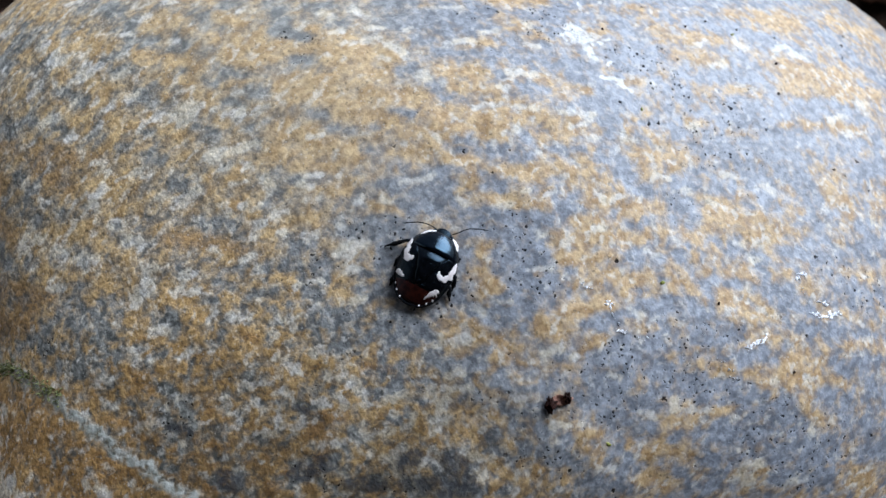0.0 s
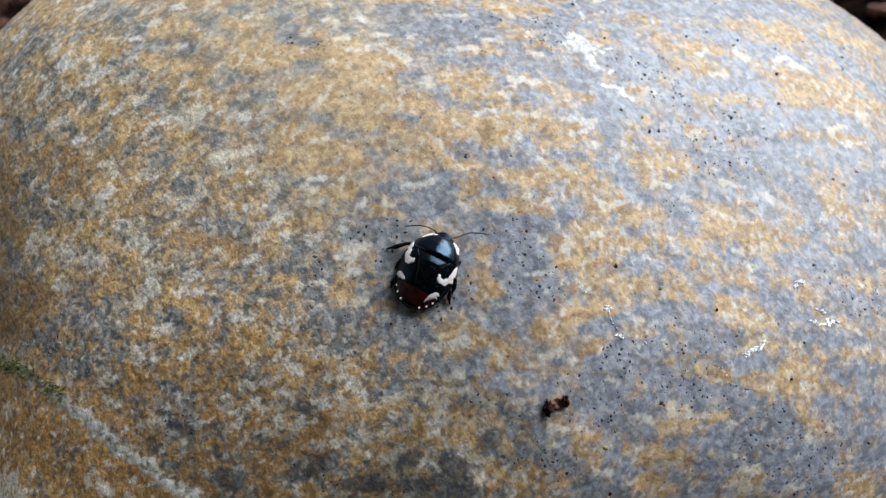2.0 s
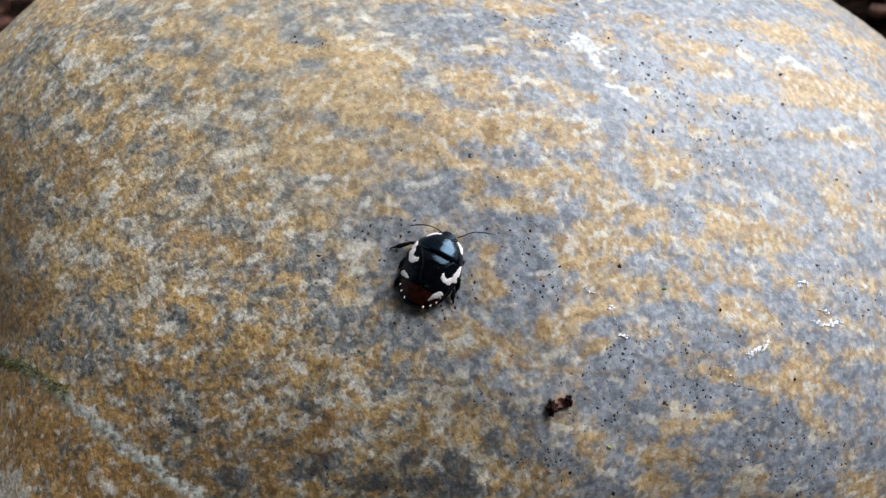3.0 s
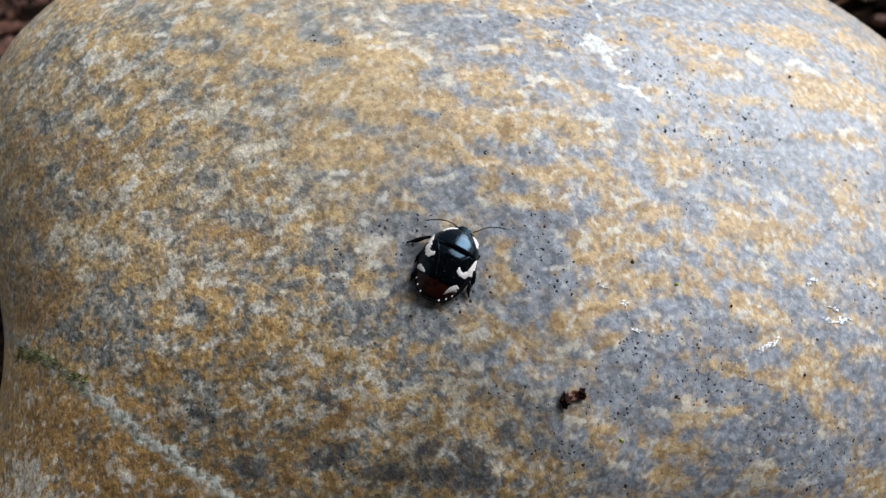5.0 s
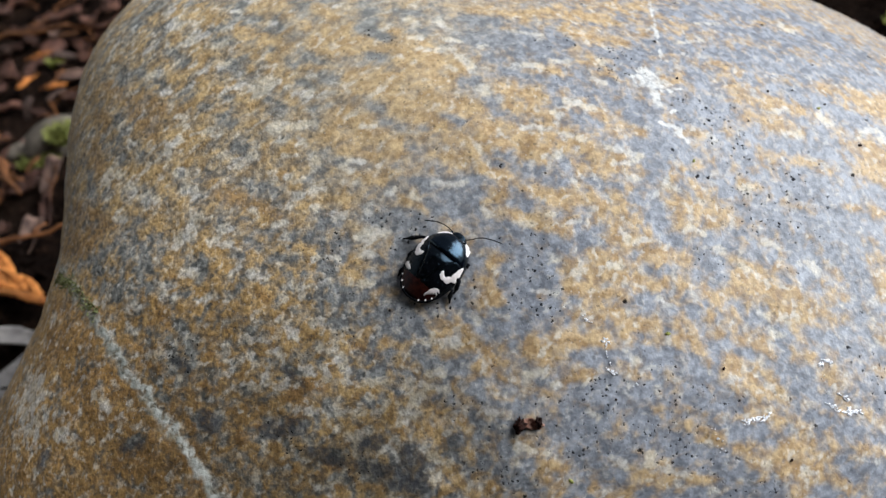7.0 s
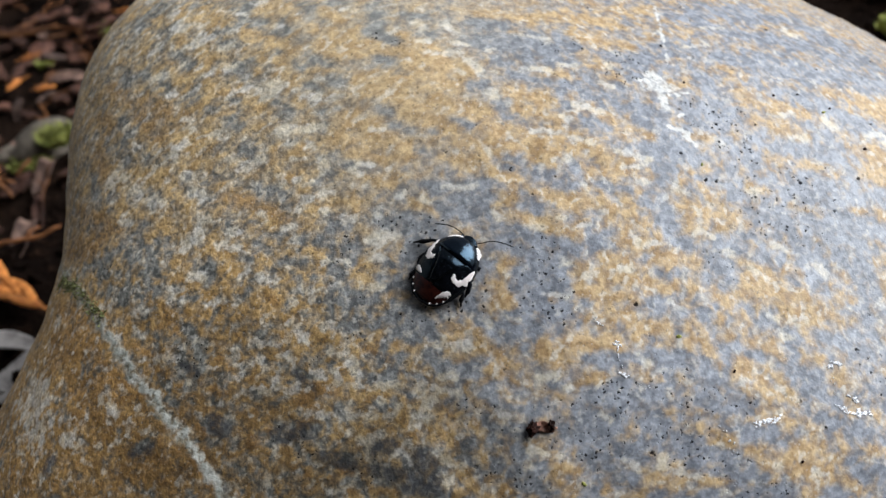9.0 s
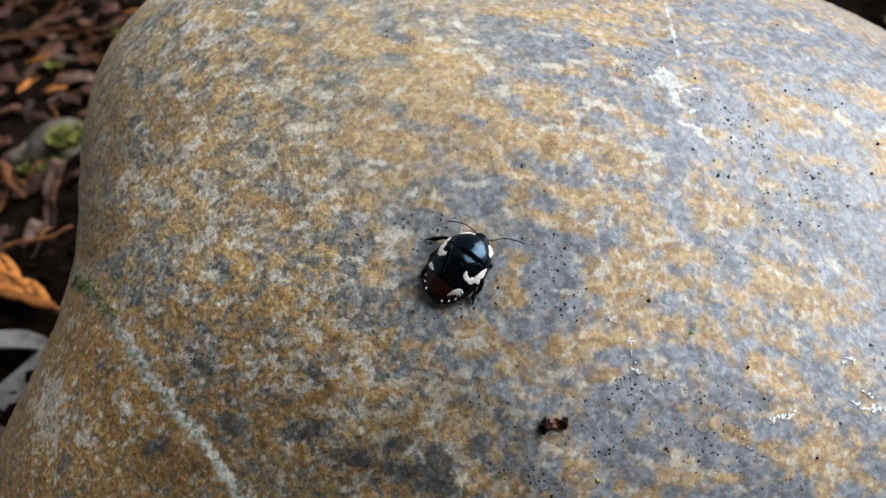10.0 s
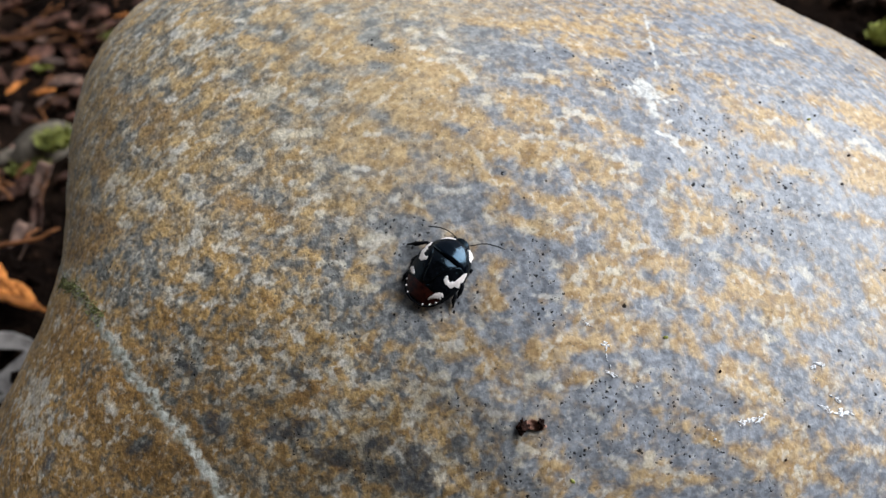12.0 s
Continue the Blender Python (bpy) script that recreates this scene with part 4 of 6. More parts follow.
QUARTZ_1 = (
    (-30.5, 31.3, -29.5, 30.7, 0.61), (-23.7, 30.2, -22.3, 29.8, 0.50), (-25.6, 24.3, -24.5, 24.1, 0.62), (-23.2, 21.7, -21.0, 21.9, 0.50), (-19.1, 24.1, -18.1, 24.0, 0.32),
    (-20.0, 20.4, -18.9, 20.6, 0.36), (-16.9, 25.1, -16.2, 25.2, 0.39), (-15.3, 22.1, -14.3, 22.0, 0.36), (-19.4, 18.2, -18.6, 18.4, 0.45), (-16.7, 15.6, -15.2, 15.6, 0.70),
    (-15.1, 16.1, -14.3, 15.3, 0.54), (-28.0, 22.4, -26.8, 22.3, 0.41), (-14.8, 26.4, -13.8, 26.1, 0.41), (-21.2, 18.1, -20.5, 17.8, 0.35), (-14.2, 11.8, -13.3, 11.8, 0.41),
    (-32.5, 26.3, -31.5, 25.2, 0.51), (-27.0, 19.6, -25.9, 19.3, 0.44), (-26.6, 26.5, -25.5, 26.4, 0.45), (-25.3, 17.1, -24.7, 17.1, 0.36), (-12.1, 14.4, -10.6, 14.3, 0.42),
)
QUARTZ_2 = (
    (-13.3, 11.8, -11.3, 11.6, 0.41), (-11.3, 11.8, -9.9, 11.7, 0.30), (-9.2, 14.1, -8.3, 14.1, 0.31), (-2.2, 21.8, -1.3, 21.4, 0.49), (0.9, 21.7, 1.5, 21.0, 0.50),
    (-0.1, 18.3, 1.9, 18.6, 0.40), (-1.7, 19.6, -0.7, 19.7, 0.35), (2.6, 17.5, 3.8, 16.5, 0.52), (4.4, 14.3, 5.2, 13.6, 0.49), (-5.8, 10.9, -4.8, 10.8, 0.30),
    (4.4, 18.9, 4.9, 19.1, 0.36), (1.9, 16.5, 2.3, 16.1, 0.33), (3.6, 9.3, 4.2, 8.2, 0.30), (1.2, 19.7, 2.6, 19.5, 0.36), (-2.6, 17.6, -2.2, 17.2, 0.33),
    (-8.7, 23.4, -7.3, 23.4, 0.37), (-11.6, 10.6, -10.8, 10.0, 0.30), (7.4, 21.2, 9.9, 21.0, 0.32), (7.4, 17.1, 9.7, 16.8, 0.41), (10.5, 17.7, 12.0, 17.9, 0.36),
)
QUARTZ_3 = (
    (14.6, 18.2, 15.0, 17.9, 0.38), (13.9, 16.0, 14.8, 15.6, 0.36), (11.5, 13.2, 13.8, 12.7, 0.45), (10.2, 12.0, 11.0, 11.6, 0.32), (11.0, 10.0, 12.7, 9.5, 0.37),
    (14.5, 9.0, 17.2, 8.6, 0.32), (15.0, 7.7, 16.5, 7.9, 0.32), (9.4, 8.0, 10.8, 8.0, 0.35), (11.5, 6.0, 11.8, 5.5, 0.30), (15.9, 6.5, 16.5, 6.7, 0.37),
    (18.8, 6.5, 19.9, 6.0, 0.33), (23.0, 11.4, 23.6, 11.1, 0.36), (7.8, 10.4, 9.2, 10.5, 0.31), (17.4, 5.4, 18.0, 5.6, 0.32), (29.0, 15.1, 30.1, 15.2, 0.41),
    (29.7, 13.0, 30.7, 13.0, 0.40), (32.8, 15.2, 33.8, 14.9, 0.57), (24.8, 7.1, 25.6, 7.3, 0.41), (36.5, 14.6, 37.8, 15.0, 0.45), (37.9, 14.1, 38.9, 13.8, 0.45),
)
QUARTZ_4 = (
    (39.5, 6.0, 39.9, 5.8, 0.57), (42.2, 9.0, 43.1, 9.1, 0.54), (38.4, 7.3, 39.7, 7.7, 0.42), (21.4, 1.9, 22.7, 1.7, 0.32), (20.4, 3.2, 21.3, 2.9, 0.32),
    (26.8, -2.6, 27.5, -2.6, 0.39), (25.3, -3.8, 26.1, -4.1, 0.38), (24.4, -2.4, 25.3, -2.7, 0.32), (29.3, 1.7, 29.9, 1.4, 0.47), (23.9, 0.9, 24.3, 0.6, 0.38),
    (21.3, -0.5, 22.2, -0.8, 0.32), (25.9, 3.1, 27.1, 2.6, 0.34), (37.7, -1.6, 38.0, -2.2, 0.40), (33.4, -0.6, 34.0, -0.5, 0.37), (-23.4, 13.6, -22.4, 13.5, 0.39),
    (-24.4, 12.1, -24.1, 11.3, 0.45), (-20.3, 12.8, -19.1, 12.6, 0.43), (-18.9, 10.3, -18.4, 10.4, 0.36), (-18.0, 9.2, -17.0, 9.3, 0.41), (-16.3, 9.7, -15.4, 9.6, 0.41),
)
QUARTZ_5 = (
    (-31.5, 11.9, -30.3, 11.8, 0.84), (-28.9, 10.2, -28.0, 9.4, 0.60), (-22.3, 8.4, -21.4, 7.7, 0.53), (-23.3, 12.3, -22.8, 12.3, 0.33), (-22.9, 4.0, -21.8, 4.5, 0.67),
    (-21.5, 5.7, -20.5, 5.7, 0.52), (-18.6, 4.3, -17.5, 4.1, 0.40), (-19.1, 3.6, -17.4, 2.6, 0.50), (-17.5, 0.6, -16.9, 0.9, 0.38), (-26.6, 8.4, -25.3, 8.1, 0.56),
    (-30.2, 7.8, -28.6, 7.3, 0.36), (-23.5, 9.8, -22.9, 10.0, 0.43), (-22.1, 1.6, -21.1, 1.5, 0.35), (-15.8, 5.5, -15.3, 4.9, 0.39), (-10.2, 8.9, -10.0, 8.0, 0.49),
    (-13.0, 9.3, -11.6, 9.1, 0.30), (-12.6, 7.5, -12.0, 7.7, 0.34), (-12.3, 6.1, -11.4, 5.9, 0.43), (-14.0, 7.4, -13.5, 7.5, 0.29), (-7.7, 7.8, -6.8, 7.3, 0.33),
)
QUARTZ_6 = (
    (-7.1, 8.1, -5.7, 8.0, 0.29), (-10.2, 4.9, -9.8, 4.8, 0.33), (-8.3, 4.2, -7.5, 4.0, 0.37), (-5.5, 2.8, -3.8, 2.6, 0.37), (-6.6, 2.4, -4.7, 2.4, 0.37),
    (-5.9, 1.1, -5.2, 1.1, 0.41), (-8.9, 1.2, -8.0, 0.9, 0.28), (-13.6, 4.0, -12.7, 4.0, 0.33), (-10.3, 1.1, -9.4, 1.1, 0.28), (-6.4, -1.0, -5.4, -0.8, 0.36),
    (-9.5, -0.7, -9.0, -0.6, 0.32), (-15.7, 0.3, -14.7, 0.3, 0.43), (-12.7, -0.7, -11.8, -0.7, 0.32), (-1.5, 5.1, -1.1, 4.8, 0.32), (0.2, 5.9, 2.5, 5.8, 0.33),
    (-3.7, 5.4, -3.2, 5.5, 0.33), (-5.5, 4.1, -5.1, 4.1, 0.28), (-10.0, 6.3, -9.1, 6.2, 0.29), (4.2, 4.0, 4.5, 3.5, 0.37), (7.0, 2.6, 7.9, 2.6, 0.37),
)
QUARTZ_7 = (
    (9.1, 3.2, 10.0, 3.3, 0.28), (10.8, 2.7, 11.7, 2.8, 0.29), (13.8, -0.3, 14.5, -0.4, 0.34), (9.4, 0.2, 9.7, -0.1, 0.33), (16.1, 1.8, 17.0, 1.8, 0.30),
    (14.9, 2.4, 15.4, 1.5, 0.35), (4.3, -3.6, 5.5, -4.1, 0.31), (2.4, -3.7, 3.2, -4.0, 0.27), (7.6, -2.2, 9.3, -2.5, 0.27), (17.3, -2.2, 17.8, -2.7, 0.30),
    (14.2, -6.4, 14.9, -6.8, 0.38), (19.9, 3.0, 20.4, 3.2, 0.32), (-27.4, -0.4, -26.7, -0.5, 0.54), (-37.5, 2.1, -37.0, 2.1, 0.63), (-24.5, -4.7, -23.5, -4.6, 0.61),
    (-23.9, 0.4, -23.0, -0.1, 0.62), (-29.7, -1.9, -29.2, -2.2, 0.39), (-22.2, 1.2, -21.2, 1.1, 0.40), (-19.8, -0.8, -18.9, -1.0, 0.34), (-37.3, -3.8, -36.8, -4.7, 0.82),
)
QUARTZ_8 = (
    (-30.2, -6.5, -29.4, -6.6, 0.44), (-30.7, 1.1, -30.3, 0.5, 0.35), (-12.9, -1.4, -12.5, -1.7, 0.32), (-13.0, -3.2, -11.9, -4.1, 0.46), (-16.0, -4.2, -13.9, -4.7, 0.28),
    (-17.8, -5.7, -16.5, -5.8, 0.33), (-15.5, -5.7, -15.2, -6.1, 0.37), (-14.3, -7.6, -11.7, -8.0, 0.32), (-16.1, -7.5, -15.2, -7.8, 0.28), (-9.6, -5.4, -8.2, -5.4, 0.36),
    (-8.0, -6.2, -7.3, -6.8, 0.45), (-11.0, -7.1, -10.1, -7.2, 0.27), (-10.7, -9.9, -10.0, -9.9, 0.36), (-10.6, -11.8, -9.7, -11.9, 0.36), (-8.9, -10.7, -6.5, -11.5, 0.35),
    (-7.4, -11.7, -6.6, -11.9, 0.35), (-4.2, -12.6, -3.5, -13.0, 0.39), (-5.8, -7.9, -4.5, -8.1, 0.36), (-2.8, -8.3, -1.4, -8.3, 0.40), (-3.3, -10.0, -2.2, -10.4, 0.35),
)
QUARTZ_9 = (
    (-8.2, -9.8, -6.0, -10.1, 0.31), (-10.4, -3.6, -9.6, -3.4, 0.41), (-14.1, -5.5, -13.2, -5.3, 0.27), (-9.5, -6.6, -8.9, -7.6, 0.31), (-14.5, -6.9, -14.2, -7.2, 0.27),
    (-0.9, -5.2, 1.3, -5.5, 0.49), (-0.8, -7.6, 0.5, -7.8, 0.35), (-1.4, -8.3, 0.2, -8.7, 0.26), (6.8, -7.8, 8.2, -7.9, 0.45), (8.4, -8.5, 9.2, -8.6, 0.27),
    (3.3, -10.2, 4.5, -10.4, 0.35), (5.5, -12.4, 6.8, -12.5, 0.32), (8.3, -15.3, 9.0, -15.2, 0.44), (10.9, -10.1, 11.7, -10.3, 0.28), (-1.3, -12.9, -0.6, -13.4, 0.48),
    (-1.6, -13.9, -0.9, -14.4, 0.40), (12.5, -12.7, 13.3, -13.1, 0.33), (1.0, -15.5, 1.4, -15.6, 0.36), (-2.2, -9.3, -1.3, -9.1, 0.35), (0.4, -10.7, 1.3, -10.7, 0.31),
)
QUARTZ_10 = (
    (14.8, -12.8, 17.8, -13.4, 0.29), (19.4, -14.0, 19.7, -14.2, 0.30), (28.1, -11.5, 28.6, -11.6, 0.33), (19.1, -16.8, 20.5, -16.9, 0.48), (18.4, -17.3, 19.3, -17.6, 0.48),
    (26.1, -12.6, 26.8, -12.7, 0.32), (22.9, -12.4, 23.8, -12.5, 0.31), (25.1, -15.5, 25.2, -15.8, 0.38), (15.0, -12.4, 15.9, -12.3, 0.34), (22.6, -18.2, 23.3, -18.1, 0.40),
    (-39.3, -3.1, -37.7, -7.2, 2.18), (-34.3, -8.8, -31.8, -9.3, 0.54), (-29.1, -7.4, -28.7, -7.9, 0.42), (-24.4, -4.4, -23.9, -4.5, 0.55), (21.7, 21.6, 24.1, 22.4, 0.29),
    (24.0, 24.9, 25.9, 25.6, 0.32), (31.9, 27.2, 33.1, 26.7, 0.46),
)
QUARTZ = QUARTZ_1 + QUARTZ_2 + QUARTZ_3 + QUARTZ_4 + QUARTZ_5 + QUARTZ_6 + QUARTZ_7 + QUARTZ_8 + QUARTZ_9 + QUARTZ_10
QUARTZ_SEAM = (
    (17.6, 16.7, 18.8, 15.7, 0.69), (18.5, 17.7, 19.8, 16.2, 0.58), (19.1, 15.0, 19.1, 13.8, 0.49), (20.3, 15.6, 21.4, 15.9, 0.31), (20.2, 13.2, 20.5, 13.4, 0.30),
    (19.2, 12.0, 20.8, 11.7, 0.35), (20.6, 11.1, 21.2, 10.5, 0.35), (20.0, 27.7, 20.1, 22.6, 0.25), (20.1, 22.6, 20.1, 19.1, 0.22),
)
DARK_ROCK = (
    (-13.4, -10.7, -11.2, -10.9, 0.81), (-10.3, -12.5, -7.9, -13.3, 0.58), (-6.3, -12.2, -4.9, -12.1, 0.57), (-6.2, -13.5, -3.6, -14.6, 0.70), (-19.4, -9.9, -18.6, -10.1, 0.61),
    (-2.6, -13.0, -2.0, -13.8, 0.87), (-3.6, -14.6, -1.6, -15.0, 0.70), (-14.3, -10.9, -13.3, -11.2, 0.41), (-22.4, -5.2, -21.2, -5.9, 0.49), (-12.7, -6.6, -11.9, -7.2, 0.36),
    (-26.5, -11.0, -25.0, -10.8, 0.61), (-35.5, -10.6, -35.1, -10.0, 0.68), (-19.5, -9.7, -18.5, -10.3, 0.71),
)
POROUS_1 = (
    (16.3, 18.1, 16.7, 18.4, 2.30), (22.6, 13.7, 23.3, 14.0, 2.49), (9.7, 20.3, 11.2, 20.4, 1.02), (6.7, -1.3, 7.4, -1.5, 2.05), (6.2, 1.7, 7.9, 1.4, 1.20),
    (7.7, -3.2, 8.6, -3.2, 1.63), (1.7, -2.5, 2.3, -2.7, 0.99), (8.8, -11.8, 10.6, -11.9, 1.93), (11.2, -9.3, 13.3, -9.7, 2.07), (14.9, -10.3, 16.2, -10.5, 1.90),
    (24.9, 5.5, 26.3, 5.3, 2.29), (29.4, 5.4, 30.5, 5.4, 1.56), (24.5, 10.8, 25.3, 10.2, 1.52), (20.4, -16.1, 22.1, -16.4, 2.21), (16.9, -12.1, 19.2, -12.3, 1.71),
    (24.0, -17.6, 25.4, -17.7, 2.03), (22.8, -14.8, 23.5, -15.3, 1.79), (31.9, -4.8, 32.4, -4.8, 1.06), (33.8, -7.0, 34.9, -7.1, 1.96), (-1.7, 3.1, -0.4, 2.8, 1.01),
)
POROUS_2 = (
    (-2.8, -2.7, -1.1, -3.1, 1.35), (-3.0, 1.4, -2.6, 1.3, 0.82), (-4.5, 3.8, -3.9, 3.6, 0.92), (-5.0, 20.1, -3.6, 19.5, 0.93), (-5.2, 17.8, -4.5, 17.7, 0.88),
    (-8.2, 1.8, -6.9, 1.5, 1.38), (-12.1, 1.2, -11.3, 1.0, 1.12), (-8.1, -0.6, -7.2, -0.8, 1.09), (6.9, -9.4, 7.3, -9.6, 0.98), (4.0, -11.8, 4.8, -11.9, 0.98),
    (0.7, -10.0, 1.5, -10.1, 0.96), (2.8, -13.7, 3.6, -13.8, 1.17), (5.4, -14.7, 5.7, -15.0, 1.21), (16.8, -7.9, 17.3, -7.9, 1.26), (20.2, -8.7, 21.1, -8.8, 1.30),
    (21.1, 0.6, 21.6, 0.6, 1.38), (27.8, 1.8, 28.2, 1.5, 0.80), (27.0, -16.3, 27.4, -16.4, 1.26), (-21.9, -4.9, -21.0, -5.2, 1.46), (-7.8, -4.6, -7.6, -4.7, 0.72),
)
POROUS_3 = (
    (-13.1, -11.2, -11.9, -11.9, 1.35), (-6.7, -13.6, -5.9, -13.7, 1.32), (28.9, 8.8, 29.4, 8.7, 1.11), (28.8, 3.9, 29.3, 3.9, 0.82), (-33.4, 5.3, -31.7, 4.4, 1.20),
    (-11.2, -6.2, -12.3, -6.9, 0.81), (30.6, 17.5, 31.7, 17.5, 0.72),
)
POROUS = POROUS_1 + POROUS_2 + POROUS_3


def stone_radius(d):
    """How far the stone's surface lies from its centre, in millimetres, along unit directions d."""
    base = ((np.abs(d) / STONE_AXES) ** 2.4).sum(1) ** (-1 / 2.4)
    return base * (1 + np.exp(9.0 * (d @ SWELL_WAYS.T - 1)) @ SWELLS)


def stone_lump(p):
    """The fine unevenness of the surface."""
    return 0.16 * noise.noise(p * 0.23) + 0.09 * noise.noise(p * 0.6) + 0.035 * noise.noise(p * 1.7)


def stone_top(x, y):
    """The height of the stone's upper side over a point of the plan, in millimetres."""
    low, high = STONE_CENTRE[2] - 4, 70.0
    for _ in range(40):
        mid = (low + high) / 2
        v = np.array((x, y, mid)) - STONE_CENTRE
        r = np.linalg.norm(v)
        low, high = (mid, high) if r < stone_radius(v[None] / r)[0] else (low, mid)
    return low


def stone_frame(x, y):
    """Place and normal on the stone's upper side."""
    h = 0.3
    nx = (stone_top(x - h, y) - stone_top(x + h, y)) / (2 * h)
    ny = (stone_top(x, y - h) - stone_top(x, y + h)) / (2 * h)
    return Vector((x, y, stone_top(x, y))), Vector((nx, ny, 1)).normalized()


def on_stone(x, y, heading=0.0, lift=0.0):
    """A pose on the stone, z along its normal, x turned to the heading in degrees."""
    p, n = stone_frame(x, y)
    fx = Vector((math.cos(radians(heading)), math.sin(radians(heading)), 0))
    fx = (fx - n * fx.dot(n)).normalized()
    fy = n.cross(fx)
    m = Matrix((fx, fy, n)).transposed().to_4x4()
    m.translation = (p + n * (lift + stone_lump(p))) * MM
    return m


def spread(places, patches):
    """How deep each place lies in the patches: 1 in their middle, falling off past their half width."""
    total = np.zeros(len(places))
    for x0, y0, x1, y1, r in patches:
        a, b = (np.array((x, y, stone_top(x, y))) for x, y in ((x0, y0), (x1, y1)))
        low, high = np.minimum(a, b) - 2.5 * r, np.maximum(a, b) + 2.5 * r
        near = np.flatnonzero(((places > low) & (places < high)).all(1))
        way, to = b - a, places[near] - a
        along = np.clip(to @ way / max(way @ way, 1e-6), 0, 1)
        total[near] += np.exp(-0.9 * ((to - along[:, None] * way) ** 2).sum(1) / r**2)
    return np.minimum(total, 1.0)


def build_stone():
    n = 300
    g = np.tan(np.linspace(-1, 1, n + 1) * math.pi / 4)
    u, v = np.meshgrid(g, g, indexing="ij")
    one = np.ones_like(u)
    sides = [np.stack(s, -1).reshape(-1, 3) for s in ((u, v, one), (v, u, -one), (one, u, v), (-one, v, u), (v, one, u), (u, -one, v))]
    d = np.concatenate(sides)
    d /= np.linalg.norm(d, axis=1)[:, None]
    _, first, back = np.unique(np.round(d, 6), axis=0, return_index=True, return_inverse=True)
    back = back.reshape(-1)
    d = d[first]
    k = np.arange((n + 1) ** 2).reshape(n + 1, n + 1)
    quads = np.stack((k[:-1, :-1], k[1:, :-1], k[1:, 1:], k[:-1, 1:]), -1).reshape(-1, 4)
    quads = np.concatenate([back[quads + s * (n + 1) ** 2] for s in range(6)])
    p = STONE_CENTRE + d * stone_radius(d)[:, None]
    lumps = np.array([stone_lump(Vector(q)) for q in p])
    p += d * lumps[:, None]
    p[:, 2] = np.where(p[:, 2] < -6, -6 + 0.12 * (p[:, 2] + 6), p[:, 2])
    me = bpy.data.meshes.new("cobble_stone")
    me.from_pydata((p * MM).tolist(), [], quads.tolist())
    me.materials.append(STONE)
    me.polygons.foreach_set("use_smooth", [True] * len(me.polygons))
    iron = spread(p, RUST_STAIN)
    below_vein = 1 / (1 + np.exp((p[:, 0] + p[:, 1] + 32) / 1.0))
    warm = np.minimum(spread(p, OCHRE_STAIN) + 0.6 * iron + 0.75 * below_vein, 1.2)
    pale, dark = spread(p, QUARTZ), spread(p, DARK_ROCK)
    cold = np.minimum(spread(p, GREY_ROCK) + dark, 1)
    side = 1 / (1 + np.exp((p[:, 0] + 14) / 3.0))
    # band: dark rock and the near side's shade, both put into the colour
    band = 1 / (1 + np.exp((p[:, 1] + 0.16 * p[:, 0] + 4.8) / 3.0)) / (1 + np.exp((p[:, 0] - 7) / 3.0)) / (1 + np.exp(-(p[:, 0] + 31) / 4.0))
    coarse = 1 / (1 + np.exp((p[:, 0] + 0.55 * p[:, 1] + 6) / 4.0))
    streaky = 1 / (1 + np.exp((p[:, 0] - 0.35 * p[:, 1] + 3) / 4.0)) / (1 + np.exp(-(p[:, 1] + 0.2 * p[:, 0] - 1) / 3.0))
    veined = 1 / (1 + np.exp((p[:, 0] + 13) / 1.5)) / (1 + np.exp(-(p[:, 2] - 12) / 2))
    for name, values in (("tint", warm - cold + 1.1 * spread(p, IRON_STREAK)), ("rust", np.maximum(iron, 0.75 * side / (1 + np.exp((p[:, 1] - 4) / 4.0)))), ("porous", spread(p, POROUS)), ("pale", pale), ("dark", dark), ("quartz", spread(p, QUARTZ_SEAM)), ("rock_shade_band", band), ("veined", veined), ("coarse", coarse), ("streaky", streaky)):
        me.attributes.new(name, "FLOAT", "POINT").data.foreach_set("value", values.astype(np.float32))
    tagged(new("cobble_stone", me), "rounded river cobble mottled ochre, blue-grey and white, half sunk in soil", "stone")


build_stone()


# ---- the bug ----
BUG_SCALE = 1.2
OUTLINE = ((-2.72, 0.0), (-2.64, 0.5), (-2.45, 0.88), (-2.1, 1.25), (-1.5, 1.58), (-0.7, 1.80), (0.2, 1.87), (0.9, 1.80), (1.5, 1.60), (2.0, 1.25), (2.3, 0.9), (2.45, 0.62))


def half_width(x):
    return float(np.interp(x, [p[0] for p in OUTLINE], [p[1] for p in OUTLINE]))


def dome(x, y):
    """The bug's back, in its own measure."""
    ridge = float(np.interp(x, (-2.75, -2.3, -1.6, -0.6, 0.4, 1.2, 1.8, 2.3, 2.8), (0.52, 0.82, 1.18, 1.52, 1.68, 1.62, 1.40, 1.05, 0.70)))
    w = max(half_width(x), 0.25) * 1.06
    k = max(0.0, 1 - (y / w) ** 2)
    return 0.42 + (ridge - 0.42) * k**0.62


def plate(bm, x0, x1, left, right, lift=0.0, nu=22, nv=22, drop=0.07, thick=0.16, brow=0.0):
    """A plate of the back between two edges, its rim bent down a little."""
    def fn(u, v):
        x = x0 + (x1 - x0) * u
        a, b = right(x), left(x)
        y = a + (b - a) * v
        rim = min(u, 1 - u, v, 1 - v) * 9
        z = dome(x, y) + lift - drop * max(0.0, 1 - rim) ** 2 - brow * math.exp(-(((x1 - x) / 0.42) ** 2))
        return (x * BUG_SCALE, y * BUG_SCALE, z * BUG_SCALE)
    return sheet(bm, fn, nu, nv, thick * BUG_SCALE)


